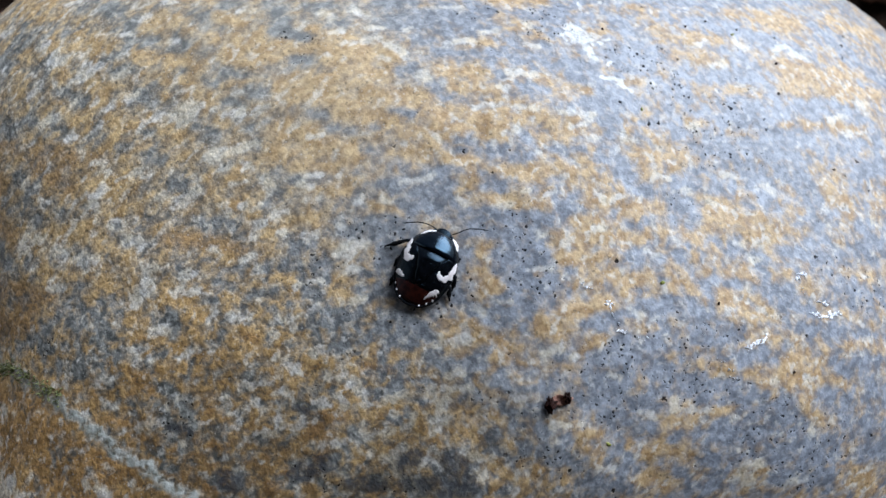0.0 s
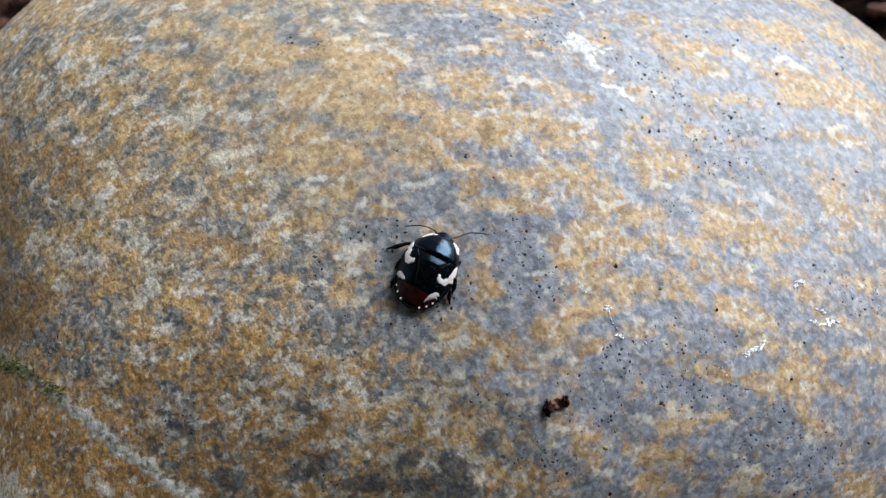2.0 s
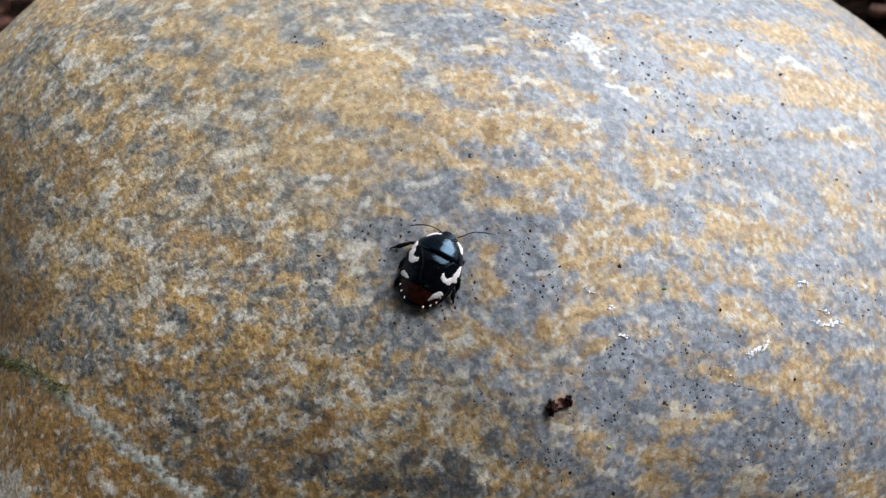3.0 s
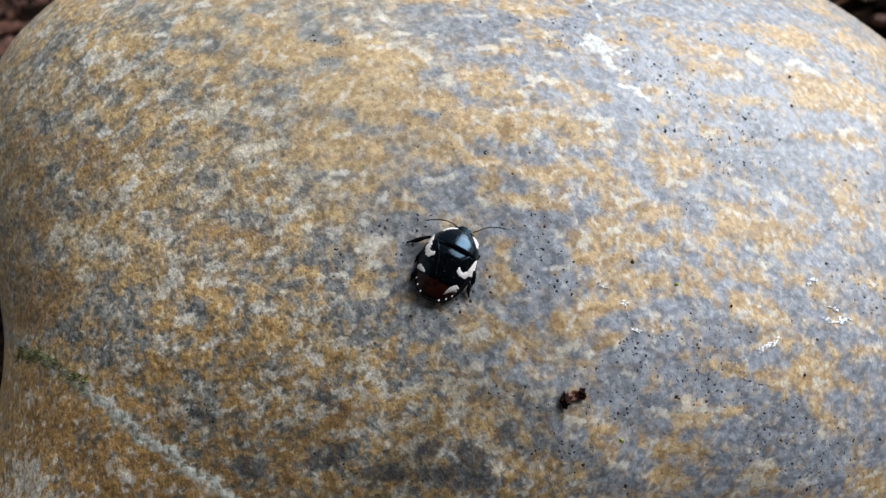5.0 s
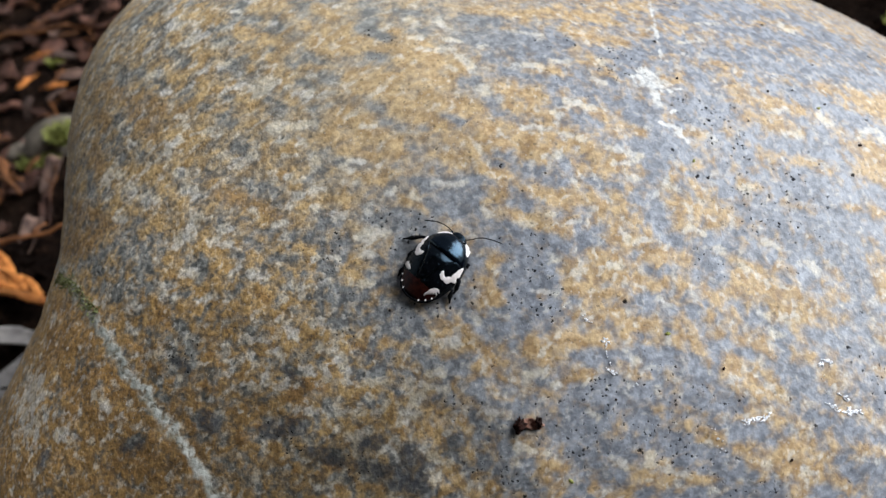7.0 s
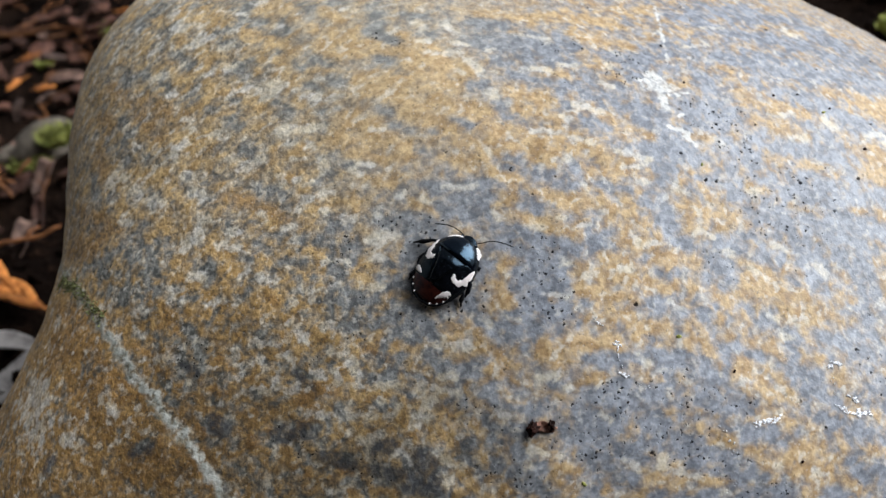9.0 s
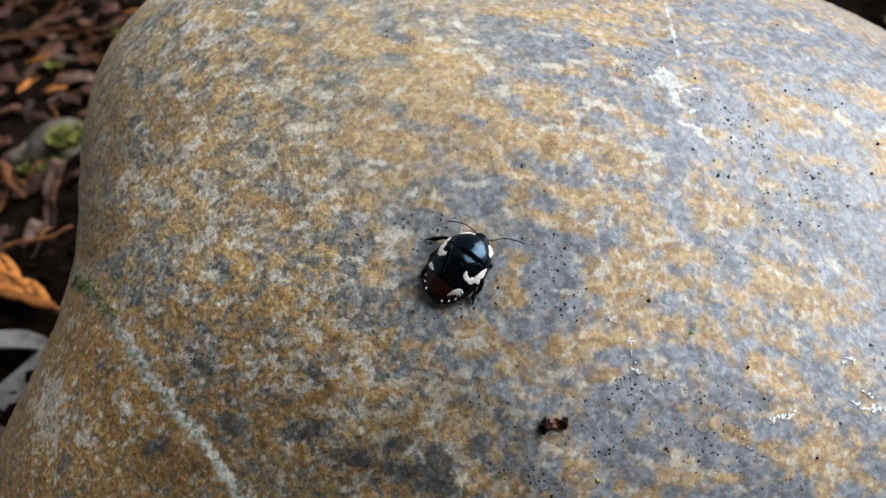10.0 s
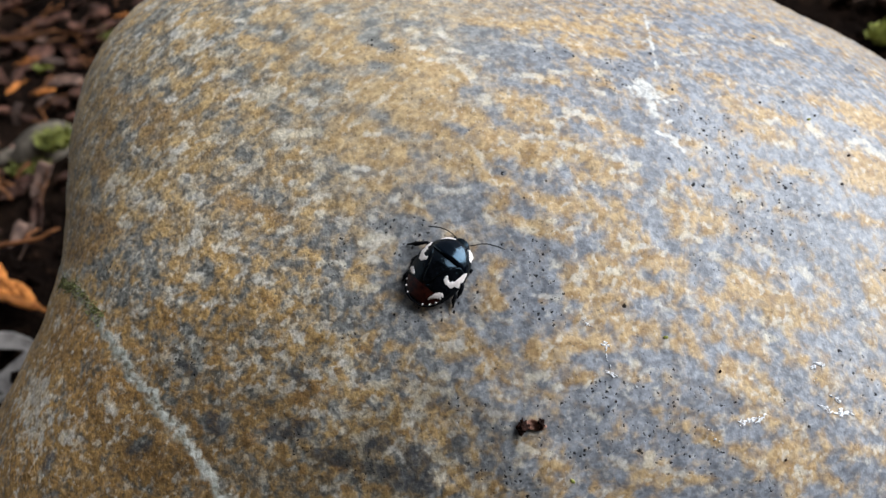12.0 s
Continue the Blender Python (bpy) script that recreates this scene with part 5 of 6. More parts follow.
def blotch(bm, spine, widths, lift=0.045, seed=0):
    """A pale marking with ragged edges that follows the back along a bent line."""
    n, m = 30, 6
    k = np.linspace(0, len(spine) - 1, n + 1)
    xs, ys = (np.interp(k, range(len(spine)), [p[i] for p in spine]) for i in (0, 1))
    ws = np.interp(k, range(len(spine)), widths)
    for _ in range(3):
        xs[1:-1] = (xs[:-2] + xs[1:-1] * 2 + xs[2:]) / 4
        ys[1:-1] = (ys[:-2] + ys[1:-1] * 2 + ys[2:]) / 4
    tx, ty = np.gradient(xs), np.gradient(ys)
    rows = []
    for i in range(n + 1):
        across = Vector((-ty[i], tx[i])).normalized()
        end = math.sqrt(max(0.0, 1 - (abs(2 * i / n - 1)) ** 8))
        ragged = [1 + 0.9 * noise.noise(Vector((i * 0.42, 7.0 * side, seed))) + 0.3 * noise.noise(Vector((i * 1.3, 3.0 * side, seed + 4))) for side in (-1, 1)]
        row = []
        for j in range(m + 1):
            v = 2 * j / m - 1
            e = Vector((xs[i], ys[i])) + across * (v * ws[i] * 0.5 * end * ragged[v > 0])
            z = dome(e.x, e.y) + (lift if abs(v) < 0.9 and 0 < i < n else -0.02)
            row.append(bm.verts.new((e.x * BUG_SCALE * MM, e.y * BUG_SCALE * MM, z * BUG_SCALE * MM)))
        rows.append(row)
    for p, q in zip(rows, rows[1:]):
        for j in range(m):
            bm.faces.new((p[j], p[j + 1], q[j + 1], q[j]))
    bmesh.ops.recalc_face_normals(bm, faces=bm.faces)
    return bm


def scaled(points):
    return [tuple(c * BUG_SCALE for c in p) for p in points]


def build_bug():
    base, normal = Vector((-0.057, -0.332, 35.464)) , Vector((0.029, -0.532, 0.846)).normalized()
    fx = Vector((0.70319, 0.61270, 0.36073))
    fx = (fx - normal * fx.dot(normal)).normalized()
    m = Matrix((fx, normal.cross(fx), normal)).transposed().to_4x4()
    m.translation = (base + normal * 0.02 + fx * 0.22) * MM
    bug = tagged(empty("shield_bug", m), "glossy black shield bug with cream-white patches, resting on the cobble", "bug")

    # belly: the lower half of the body
    bm = bmesh.new()
    def belly(u, v):
        x = -2.68 + 5.1 * u
        y = half_width(x) * 0.97 * (2 * v - 1)
        return (x * BUG_SCALE, y * BUG_SCALE, (0.50 - 0.06 * (2 * v - 1) ** 2) * BUG_SCALE)
    part("belly", sheet(bm, belly, 26, 14, 0.3), LEG_BLACK, bug)

    # abdomen rim that shows round the wings
    bm = bmesh.new()
    rim = [(x, half_width(x)) for x in np.linspace(-2.70, 0.6, 26)]
    loop = [(x, w, 0.50) for x, w in rim[::-1]] + [(x, -w, 0.50) for x, w in rim[1:]]
    rim_part = part("abdomen_rim", tube(bm, scaled(loop), [0.10] * len(loop), 8), LEG_BLACK, bug)

    pron_back = 0.93
    scut_half = lambda x: float(np.interp(x, (-1.35, -1.25, -0.9, -0.2, 0.5, 1.05), (0.05, 0.22, 0.36, 0.55, 0.85, 1.22)))
    edge = lambda x: half_width(x) * 0.995

    bm = plate(bmesh.new(), pron_back, 2.38, lambda x: min(edge(x), 1.74), lambda x: -min(edge(x), 1.74), 0.02, 24, 30, 0.10)
    pronotum = part("pronotum", bm, SHELL, bug, "smooth black pronotum with a blue sheen")
    bm = plate(bmesh.new(), -1.35, 1.06, scut_half, lambda x: -scut_half(x), 0.10, 34, 20, 0.06, brow=0.24)
    part("scutellum", bm, SHELL_PITTED, bug, "finely pitted black scutellum")
    wings = {}
    for s in (1, -1):
        inner, outer = (lambda x: max(0.0, scut_half(x) - 0.03)), (lambda x: edge(x))
        a, b = (outer, inner) if s > 0 else (lambda x: -inner(x), lambda x: -outer(x))
        wings[s] = part("forewing", plate(bmesh.new(), -1.50, 1.04, a, b, 0.0, 26, 16, 0.05), SHELL_PITTED, bug)
    wing = lambda x: max(0.02, edge(x) * 0.93)
    part("wing_membrane", plate(bmesh.new(), -2.52, -1.18, wing, lambda x: -wing(x), -0.03, 16, 20, 0.05), MEMBRANE, bug, "dark brown wing membrane")

    # head, with eyes
    bm = bmesh.new()
    def head(u, v):
        x = 2.15 + 0.60 * u
        w = 0.60 * math.sqrt(max(0.02, 1 - (max(0.0, u - 0.25) / 0.78) ** 2.2))
        y = w * (2 * v - 1)
        return (x * BUG_SCALE, y * BUG_SCALE, (0.58 + 0.28 * (1 - 0.7 * u) * math.sqrt(max(0.0, 1 - (2 * v - 1) ** 2))) * BUG_SCALE)
    head_part = part("head", sheet(bm, head, 12, 14, 0.3), HEAD_BLACK, bug)
    for s in (1, -1):
        part("eye", lump(bmesh.new(), scaled([(2.36, s * 0.60, 0.74)])[0], (0.17, 0.14, 0.16), 3, 0.05, 2), SHELL, head_part)

    # cream markings
    near_marks = (
        (1, ((1.25, 1.66), (0.85, 1.66), (0.42, 1.62), (0.06, 1.50), (-0.12, 1.28), (0.02, 1.06), (0.22, 1.00)), (0.16, 0.32, 0.38, 0.46, 0.46, 0.34, 0.14), 0.022, 12),
        (1, ((-1.02, 1.66), (-1.12, 1.42), (-1.22, 1.16), (-1.28, 0.98)), (0.30, 0.34, 0.26, 0.08), 0.028, 5),
        (1, ((2.35, 0.45), (2.27, 0.79), (2.05, 1.05), (1.71, 1.31)), (0.12, 0.25, 0.22, 0.08), 0.03, 23),
    )
    far_marks = (
        (-1, ((1.05, -1.66), (0.65, -1.70), (0.22, -1.68), (-0.16, -1.58), (-0.38, -1.32), (-0.30, -1.06), (-0.10, -0.95), (0.04, -0.95)), (0.14, 0.27, 0.33, 0.42, 0.44, 0.34, 0.24, 0.10), 0.022, -1),
        (-1, ((-1.10, -1.46), (-1.34, -1.22), (-1.58, -1.04), (-1.80, -0.90), (-2.02, -0.80)), (0.34, 0.38, 0.26, 0.15, 0.06), 0.018, 31),
        (-1, ((2.40, -0.50), (2.32, -0.84), (2.10, -1.10), (1.76, -1.36)), (0.09, 0.18, 0.23, 0.11), 0.03, 21),
    )
    for s, spine, widths, lift, seed in near_marks + far_marks:
        bm = blotch(bmesh.new(), spine, widths, lift, seed)
        part("white_patch", bm, CREAM, pronotum if spine[0][0] > 2 else wings[s], "cream-white patch")
    for x, y in ((-1.86, 1.32), (-2.22, 0.98), (-2.52, 0.42)):
        for s in (1, -1):
            w = half_width(x)
            bm = lump(bmesh.new(), scaled([(x + 0.05, s * (w - 0.05), 0.62)])[0], (0.10, 0.07, 0.06), 2 + x, 0.15, 2)
            part("rim_spot", bm, CREAM, rim_part, "tiny white rim spot")

    # feelers
    for pts in (((2.50, 0.55, 0.72), (2.50, 0.95, 0.95), (2.46, 1.35, 1.02), (2.34, 1.85, 0.86), (2.12, 2.30, 0.72), (1.90, 2.70, 0.58)),
                ((2.62, -0.52, 0.72), (2.84, -0.82, 0.90), (3.18, -1.10, 0.95), (3.48, -1.40, 0.80), (3.78, -1.95, 0.60), (4.00, -2.55, 0.40))):
        bm = bmesh.new()
        fine = []
        for a, b in zip(pts, pts[1:]):
            fine += [(Vector(a).lerp(Vector(b), s)) for s in (0.04, 0.5, 0.96)]
        tube(bm, scaled([tuple(p) for p in fine]), [0.034, 0.045, 0.040] * 2 + [0.036, 0.052, 0.05] * 2 + [0.04, 0.05, 0.022], 7)
        part("antenna", bm, LEG_BLACK, bug)

    # legs: thigh, shin with spines, foot
    legs = (((1.2, 1.2, 0.45), (0.96, 2.0, 0.60), (0.44, 2.62, 0.34), (0.06, 3.16, 0.06)),
            ((0.2, 1.2, 0.40), (-0.20, 1.88, 0.50), (-0.52, 1.96, 0.25), (-0.86, 2.0, 0.05)),
            ((-0.7, 1.0, 0.40), (-1.30, 1.62, 0.42), (-1.75, 1.68, 0.22), (-2.1, 1.66, 0.05)),
            ((1.3, -1.0, 0.40), (1.45, -1.45, 0.32), (1.40, -1.58, 0.18), (1.30, -1.66, 0.05)),
            ((0.4, -1.2, 0.40), (0.25, -1.96, 0.52), (-0.25, -2.06, 0.30), (-0.62, -2.1, 0.05)),
            ((-0.2, -1.2, 0.40), (-0.55, -1.98, 0.46), (-0.92, -2.06, 0.24), (-1.28, -2.30, 0.05)))
    for a, b, c, d in legs:
        bm = bmesh.new()
        a, b, c, d = (Vector(p) for p in (a, b, c, d))
        mid = a.lerp(b, 0.55)
        tube(bm, scaled([a, mid, b, b.lerp(c, 0.5), c, c.lerp(d, 0.5), d]), [0.15, 0.22, 0.13, 0.17, 0.21, 0.10, 0.07], 8)
        for k in range(5):
            p = b.lerp(c, 0.2 + 0.18 * k)
            tip = p + Vector((0.16 * (-1) ** k - 0.04, 0.20 * (1 if a.y > 0 else -1), 0.06))
            tube(bm, scaled([p, tip]), [0.045, 0.010], 5)
        part("leg", bm, LEG_BLACK, bug)


build_bug()


# ---- small matter on the stone ----
def build_debris():
    ob = tagged(empty("plant_debris", on_stone(6.55, -11.05, -8)), "dark brown crumb and reddish husk of plant debris on the cobble", "debris")
    part("crumb", lump(bmesh.new(), (-0.72, -0.10, 0.30), (0.36, 0.46, 0.32), 4, 0.9, 4, 2.2), CRUMB, ob, "blackish crumb")
    part("crumb", lump(bmesh.new(), (0.66, 0.18, 0.28), (0.26, 0.36, 0.28), 9, 0.9, 4, 2.0), CRUMB, ob, "blackish crumb")
    bm = bmesh.new()
    sheet(bm, lambda u, v: (-0.6 + 1.5 * u, 0.45 * (2 * v - 1) * (1 - 0.5 * abs(2 * u - 1)) + 0.08 * math.sin(5 * u) + 0.05, 0.16 + 0.14 * math.sin(7 * u + 3 * v)), 14, 6, 0.1)
    part("husk", bm, HUSK, ob, "thin reddish husk")
    part("husk", lump(bmesh.new(), (0.98, 0.02, 0.12), (0.18, 0.12, 0.12), 12, 0.5, 2), HUSK, ob, "thin reddish husk")


def build_residue(points, seed, count, size):
    """A broken trail of shiny dried film."""
    rng = random.Random(seed)
    bm = bmesh.new()
    pts = [Vector(p) for p in points]
    org = on_stone(*pts[0])
    inv = org.inverted()
    for k in range(count):
        s = k / max(1, count - 1) * (len(pts) - 1)
        i = min(int(s), len(pts) - 2)
        p = pts[i].lerp(pts[i + 1], s - i) + Vector((rng.gauss(0, 0.11), rng.gauss(0, 0.09)))
        way = math.degrees(math.atan2(*(pts[i + 1] - pts[i]).yx)) + rng.gauss(0, 30)
        m = inv @ on_stone(p.x, p.y, way, 0.06)
        a, b = size * rng.uniform(0.5, 1.9), size * rng.uniform(0.35, 0.8)
        ring = [(a * math.cos(t) * rng.uniform(0.4, 1.3), b * math.sin(t) * rng.uniform(0.4, 1.5)) for t in np.linspace(0, math.tau, 8)[:-1]]
        up = [bm.verts.new(m @ (Vector((x, y, 0.0)) * MM)) for x, y in ring]
        down = [bm.verts.new(m @ (Vector((x * 1.5, y * 1.5, -0.10)) * MM)) for x, y in ring]
        top = bm.verts.new(m @ (Vector((0, 0, 0.03)) * MM))
        for j in range(7):
            bm.faces.new((up[j], up[(j + 1) % 7], top))
            bm.faces.new((down[j], down[(j + 1) % 7], up[(j + 1) % 7], up[j]))
    bmesh.ops.recalc_face_normals(bm, faces=bm.faces)
    ob = new("dried_residue", finish("dried_residue", bm, RESIDUE, False))
    ob.matrix_world = org
    tagged(ob, "broken trail of shiny white dried film on the cobble", "residue", "dried residue trails")


def build_specks():
    for k, (x, y, s) in enumerate(((35.8, 13.0, 0.19), (25.3, -12.1, 0.17), (21.2, 17.1, 0.15), (28.9, 17.2, 0.15), (31.1, 17.8, 0.12), (33.7, 16.8, 0.16), (21.3, -6.8, 0.17), (13.1, -9.3, 0.13))):
        s *= 0.8
        me = finish("soil_speck", lump(bmesh.new(), (0, 0, s * 0.4), (s, s * 0.75, s * 0.7), 20 + k, 0.5, 2), CRUMB)
        ob = new("soil_speck", me)
        ob.matrix_world = on_stone(x, y, 40 * k)
        tagged(ob, "tiny dark brown soil speck on the cobble", "soil speck", "specks on the cobble")
    for k, (x, y, s) in enumerate(((17.5, -4.8, 0.24), (21.4, 8.8, 0.18), (9.2, -14.0, 0.22), (33.0, 16.2, 0.22))):
        me = finish("alga_fleck", lump(bmesh.new(), (0, 0, 0.02), (s, s * 0.6, 0.07), 40 + k, 0.5, 2), ALGA)
        ob = new("alga_fleck", me)
        ob.matrix_world = on_stone(x, y, 65 * k)
        tagged(ob, "tiny yellow-green fleck of alga on the cobble", "alga", "alga flecks on the cobble")


def build_vein_moss():
    """A strip of fine moss that grows in the vein."""
    rng = random.Random(8)
    bm = bmesh.new()
    pts = [Vector(p) for p in ((-38.2, 6.6), (-36.0, 4.8), (-34.4, 3.5), (-32.4, 1.3), (-31.2, 0.2))]
    org = on_stone(*pts[2])
    inv = org.inverted()
    for k in range(300):
        s = rng.random() ** 1.3 * (len(pts) - 1)
        i = min(int(s), len(pts) - 2)
        p = pts[i].lerp(pts[i + 1], s - i) + Vector((rng.gauss(0, 0.27), rng.gauss(0, 0.27)))
        m = inv @ on_stone(p.x, p.y, rng.uniform(0, 360), -0.02)
        h, w = rng.uniform(0.12, 0.34), rng.uniform(0.06, 0.13)
        tip = Vector((rng.uniform(0.1, 0.35), 0, h))
        q = [bm.verts.new(m @ (v * MM)) for v in (Vector((0, -w, 0)), Vector((0, w, 0)), tip, Vector((0.12, 0, 0)))]
        for f in ((0, 1, 2), (1, 3, 2), (3, 0, 2)):
            bm.faces.new([q[j] for j in f])
    ob = new("vein_moss", finish("vein_moss", bm, VEIN_MOSS, False))
    ob.matrix_world = org
    tagged(ob, "thin strip of green moss in the cobble's vein", "moss")


build_debris()
NEAR_TRAILS = (
    (((11.3, -4.0), (11.5, -4.2), (11.8, -4.5)), 7, 0.07),
    (((12.6, -5.4), (12.8, -5.5), (13.0, -5.7)), 10, 0.08),
    (((12.7, -5.6), (12.8, -6.3), (13.0, -7.2)), 9, 0.07),
    (((12.6, -7.4), (13.0, -7.6), (13.4, -7.7)), 13, 0.075),
    (((14.2, -8.1), (14.6, -8.2), (15.0, -8.3)), 5, 0.06),
)
FAR_TRAILS = (
    (((22.2, -10.1), (23.1, -9.9), (23.6, -9.8), (24.3, -9.4)), 34, 0.11),
    (((28.5, -5.9), (28.8, -5.6), (29.4, -5.4)), 14, 0.10),
    (((28.6, -6.3), (28.6, -7.1), (28.5, -8.2)), 9, 0.045),
    (((28.7, -8.4), (29.0, -8.5), (29.3, -8.7)), 15, 0.10),
    (((29.9, -8.7), (30.4, -8.6), (31.0, -8.5)), 22, 0.11),
    (((29.7, -7.6), (29.9, -7.8), (30.2, -7.9)), 9, 0.10),
    (((19.8, -10.4), (20.1, -11.2), (20.3, -11.6), (20.4, -12.1)), 13, 0.055),
)
for seed, (way, count, size) in enumerate(NEAR_TRAILS + FAR_TRAILS):
    build_residue(way, seed + 1, count, size)
build_specks()
build_vein_moss()


# ---- leaf litter on the soil ----
def ground_height(x, y):
    p = Vector((x, y, 0))
    near = 1 / (1 + (math.hypot(x, y) / 600) ** 2)
    return (5.0 * noise.noise(p * 0.022) + 2.6 * noise.noise(p * 0.07) + 1.4 * noise.noise(p * 0.19)) * near - 2.5


def leaf(seed, length, width, curl, mat, name="dead_leaf"):
    rng = random.Random(seed)
    off = Vector((seed * 2.3, seed * 1.1, 0))
    skew, tip = rng.uniform(-0.2, 0.2), rng.uniform(0.5, 0.9)
    def fn(u, v):
        w = width * 0.5 * (math.sin(math.pi * min(1, u * tip + 0.06)) ** 0.7 + 0.03)
        w *= 1 + 0.35 * noise.noise(Vector((u * 5, 2 if v > 0.5 else 7, 0)) + off)
        y = w * (2 * v - 1)
        x = length * (u - 0.5)
        z = curl * (abs(2 * v - 1) ** 2) + 0.5 * curl * math.sin(3 * u + seed) + 0.8 * noise.noise(Vector((x * 0.25, y * 0.25, 1)) + off) + 1.1
        return (x, y + skew * x + 0.1 * length * math.sin(2.5 * u), z - 0.25 * abs(y) * 0.1)
    return finish(name, sheet(bmesh.new(), fn, 14, 8, 0.28), mat)


def chip(seed, length, width, height, mat):
    off = Vector((seed * 1.7, 0, seed))
    def fn(u, v):
        x, y = length * (u - 0.5), width * (v - 0.5)
        k = 1 + 0.5 * noise.noise(Vector((u * 3, v * 3, 0)) + off)
        return (x * k, y * (0.7 + 0.5 * math.sin(math.pi * u)) * k, height * (0.9 + 0.5 * noise.noise(Vector((u * 6, v * 9, 3)) + off)))
    return finish("bark_chip", sheet(bmesh.new(), fn, 9, 6, height), mat)


def twig(seed, length, r):
    rng = random.Random(seed)
    n = 9
    bend = [rng.gauss(0, length * 0.045) for _ in range(n)]
    pts = [(length * (i / (n - 1) - 0.5), sum(bend[: i + 1]) * 0.6, r + 0.3 + 0.4 * math.sin(i + seed)) for i in range(n)]
    bm = tube(bmesh.new(), pts, [r * (1.1 - 0.07 * i) * rng.uniform(0.85, 1.2) for i in range(n)], 7)
    a = Vector(pts[4])
    tube(bm, [a, a + Vector((length * 0.1, length * 0.09, 0.6)), a + Vector((length * 0.2, length * 0.15, 0.4))], [r * 0.6, r * 0.5, r * 0.25], 6)
    return finish("twig", bm, TWIG)


def scale_frond(seed, length, fingers, mat, m):
    """A dead spray of scale leaves: overlapping bead-like fingers on one stalk."""
    rng = random.Random(seed)
    root = empty("scale_frond", m)

    def flat(bm):
        for v in bm.verts:
            v.co.z = (v.co.z - 0.0012) * 0.5 + 0.0012
        return bm

    for k in range(fingers):
        s = (k + 0.5) / fingers
        side = 1 if k % 2 else -1
        a = Vector((length * (0.45 - 0.75 * s), 0, 1.2))
        reach = length * (0.30 + 0.30 * s)
        b = a + Vector((-reach, side * reach * rng.uniform(0.10, 0.36), rng.uniform(-0.2, 1.2)))
        pts, rad = [], []
        for i in range(9):
            u = i / 8
            pts.append(a.lerp(b, u) + Vector((0, side * 0.6 * math.sin(3 * u), 0.5 * math.sin(math.pi * u))))
            rad.append((0.74 + 0.16 * (i % 2)) * (1 - 0.6 * u**2) * length / 22)
        part("spray", flat(tube(bmesh.new(), pts, rad, 8)), mat, root)
    stalk = tube(bmesh.new(), [(length * 0.5, 0, 0.9), (0, 0.1, 1.3), (-length * 0.45, -0.2, 1.6)], [0.35, 0.8, 0.5], 8)
    part("stalk", flat(stalk), mat, root)
    return root


def pebble(seed, size, mat):
    return finish("pebble", lump(bmesh.new(), (0, 0, size * 0.25), (size, size * 0.8, size * 0.55), seed, 0.3, 3, 0.9), mat)


def moss_cushion(name, seed, size, count):
    """A cushion of short leafy shoots."""
    rng = random.Random(seed)
    bm = bmesh.new()
    lump(bm, (0, 0, 0), (size * 0.8, size * 0.7, size * 0.35), seed, 0.4, 3)
    for _ in range(count):
        a, r = rng.uniform(0, math.tau), size * math.sqrt(rng.random())
        base = Vector((r * math.cos(a), r * math.sin(a) * 0.85, size * 0.34 * (1 - (r / size) ** 2)))
        way = rng.uniform(0, math.tau)
        out = Vector((math.cos(way), math.sin(way), 0))
        side = out.cross(Vector((0, 0, 1)))
        h, w = rng.uniform(0.7, 1.9), rng.uniform(0.25, 0.5)
        q = [bm.verts.new(v * MM) for v in (base - side * w, base + side * w, base + out * h * 0.7 + Vector((0, 0, h)), base + out * 0.3)]
        for f in ((0, 1, 2), (1, 3, 2), (3, 0, 2)):
            bm.faces.new([q[j] for j in f])
    ob = new(name, finish(name, bm, MOSS, False))
    return ob


def resting(x, y, heading=0.0, lift=0.0, rx=0.0, ry=0.0):
    """A pose on the soil, from millimetres."""
    return pose(x * MM, y * MM, (ground_height(x, y) + lift) * MM, rx, ry, heading)


def lay(ob, x, y, heading=0.0, lift=0.0, rx=0.0, ry=0.0):
    ob.matrix_world = resting(x, y, heading, lift, rx, ry)
    return ob


# the folded leaf's middle line and half width, in millimetres
STRAP = ((-17, 4.2, 0.8), (-12, 3.6, 1.7), (-6, 2.8, 1.8), (-2, 1.5, 1.3), (-0.3, 0.2, 0.6), (-0.5, -1.4, 0.9), (-1.5, -5.0, 1.9), (-3.4, -9, 2.3), (-6.5, -13.5, 1.7), (-9, -16, 0.5))


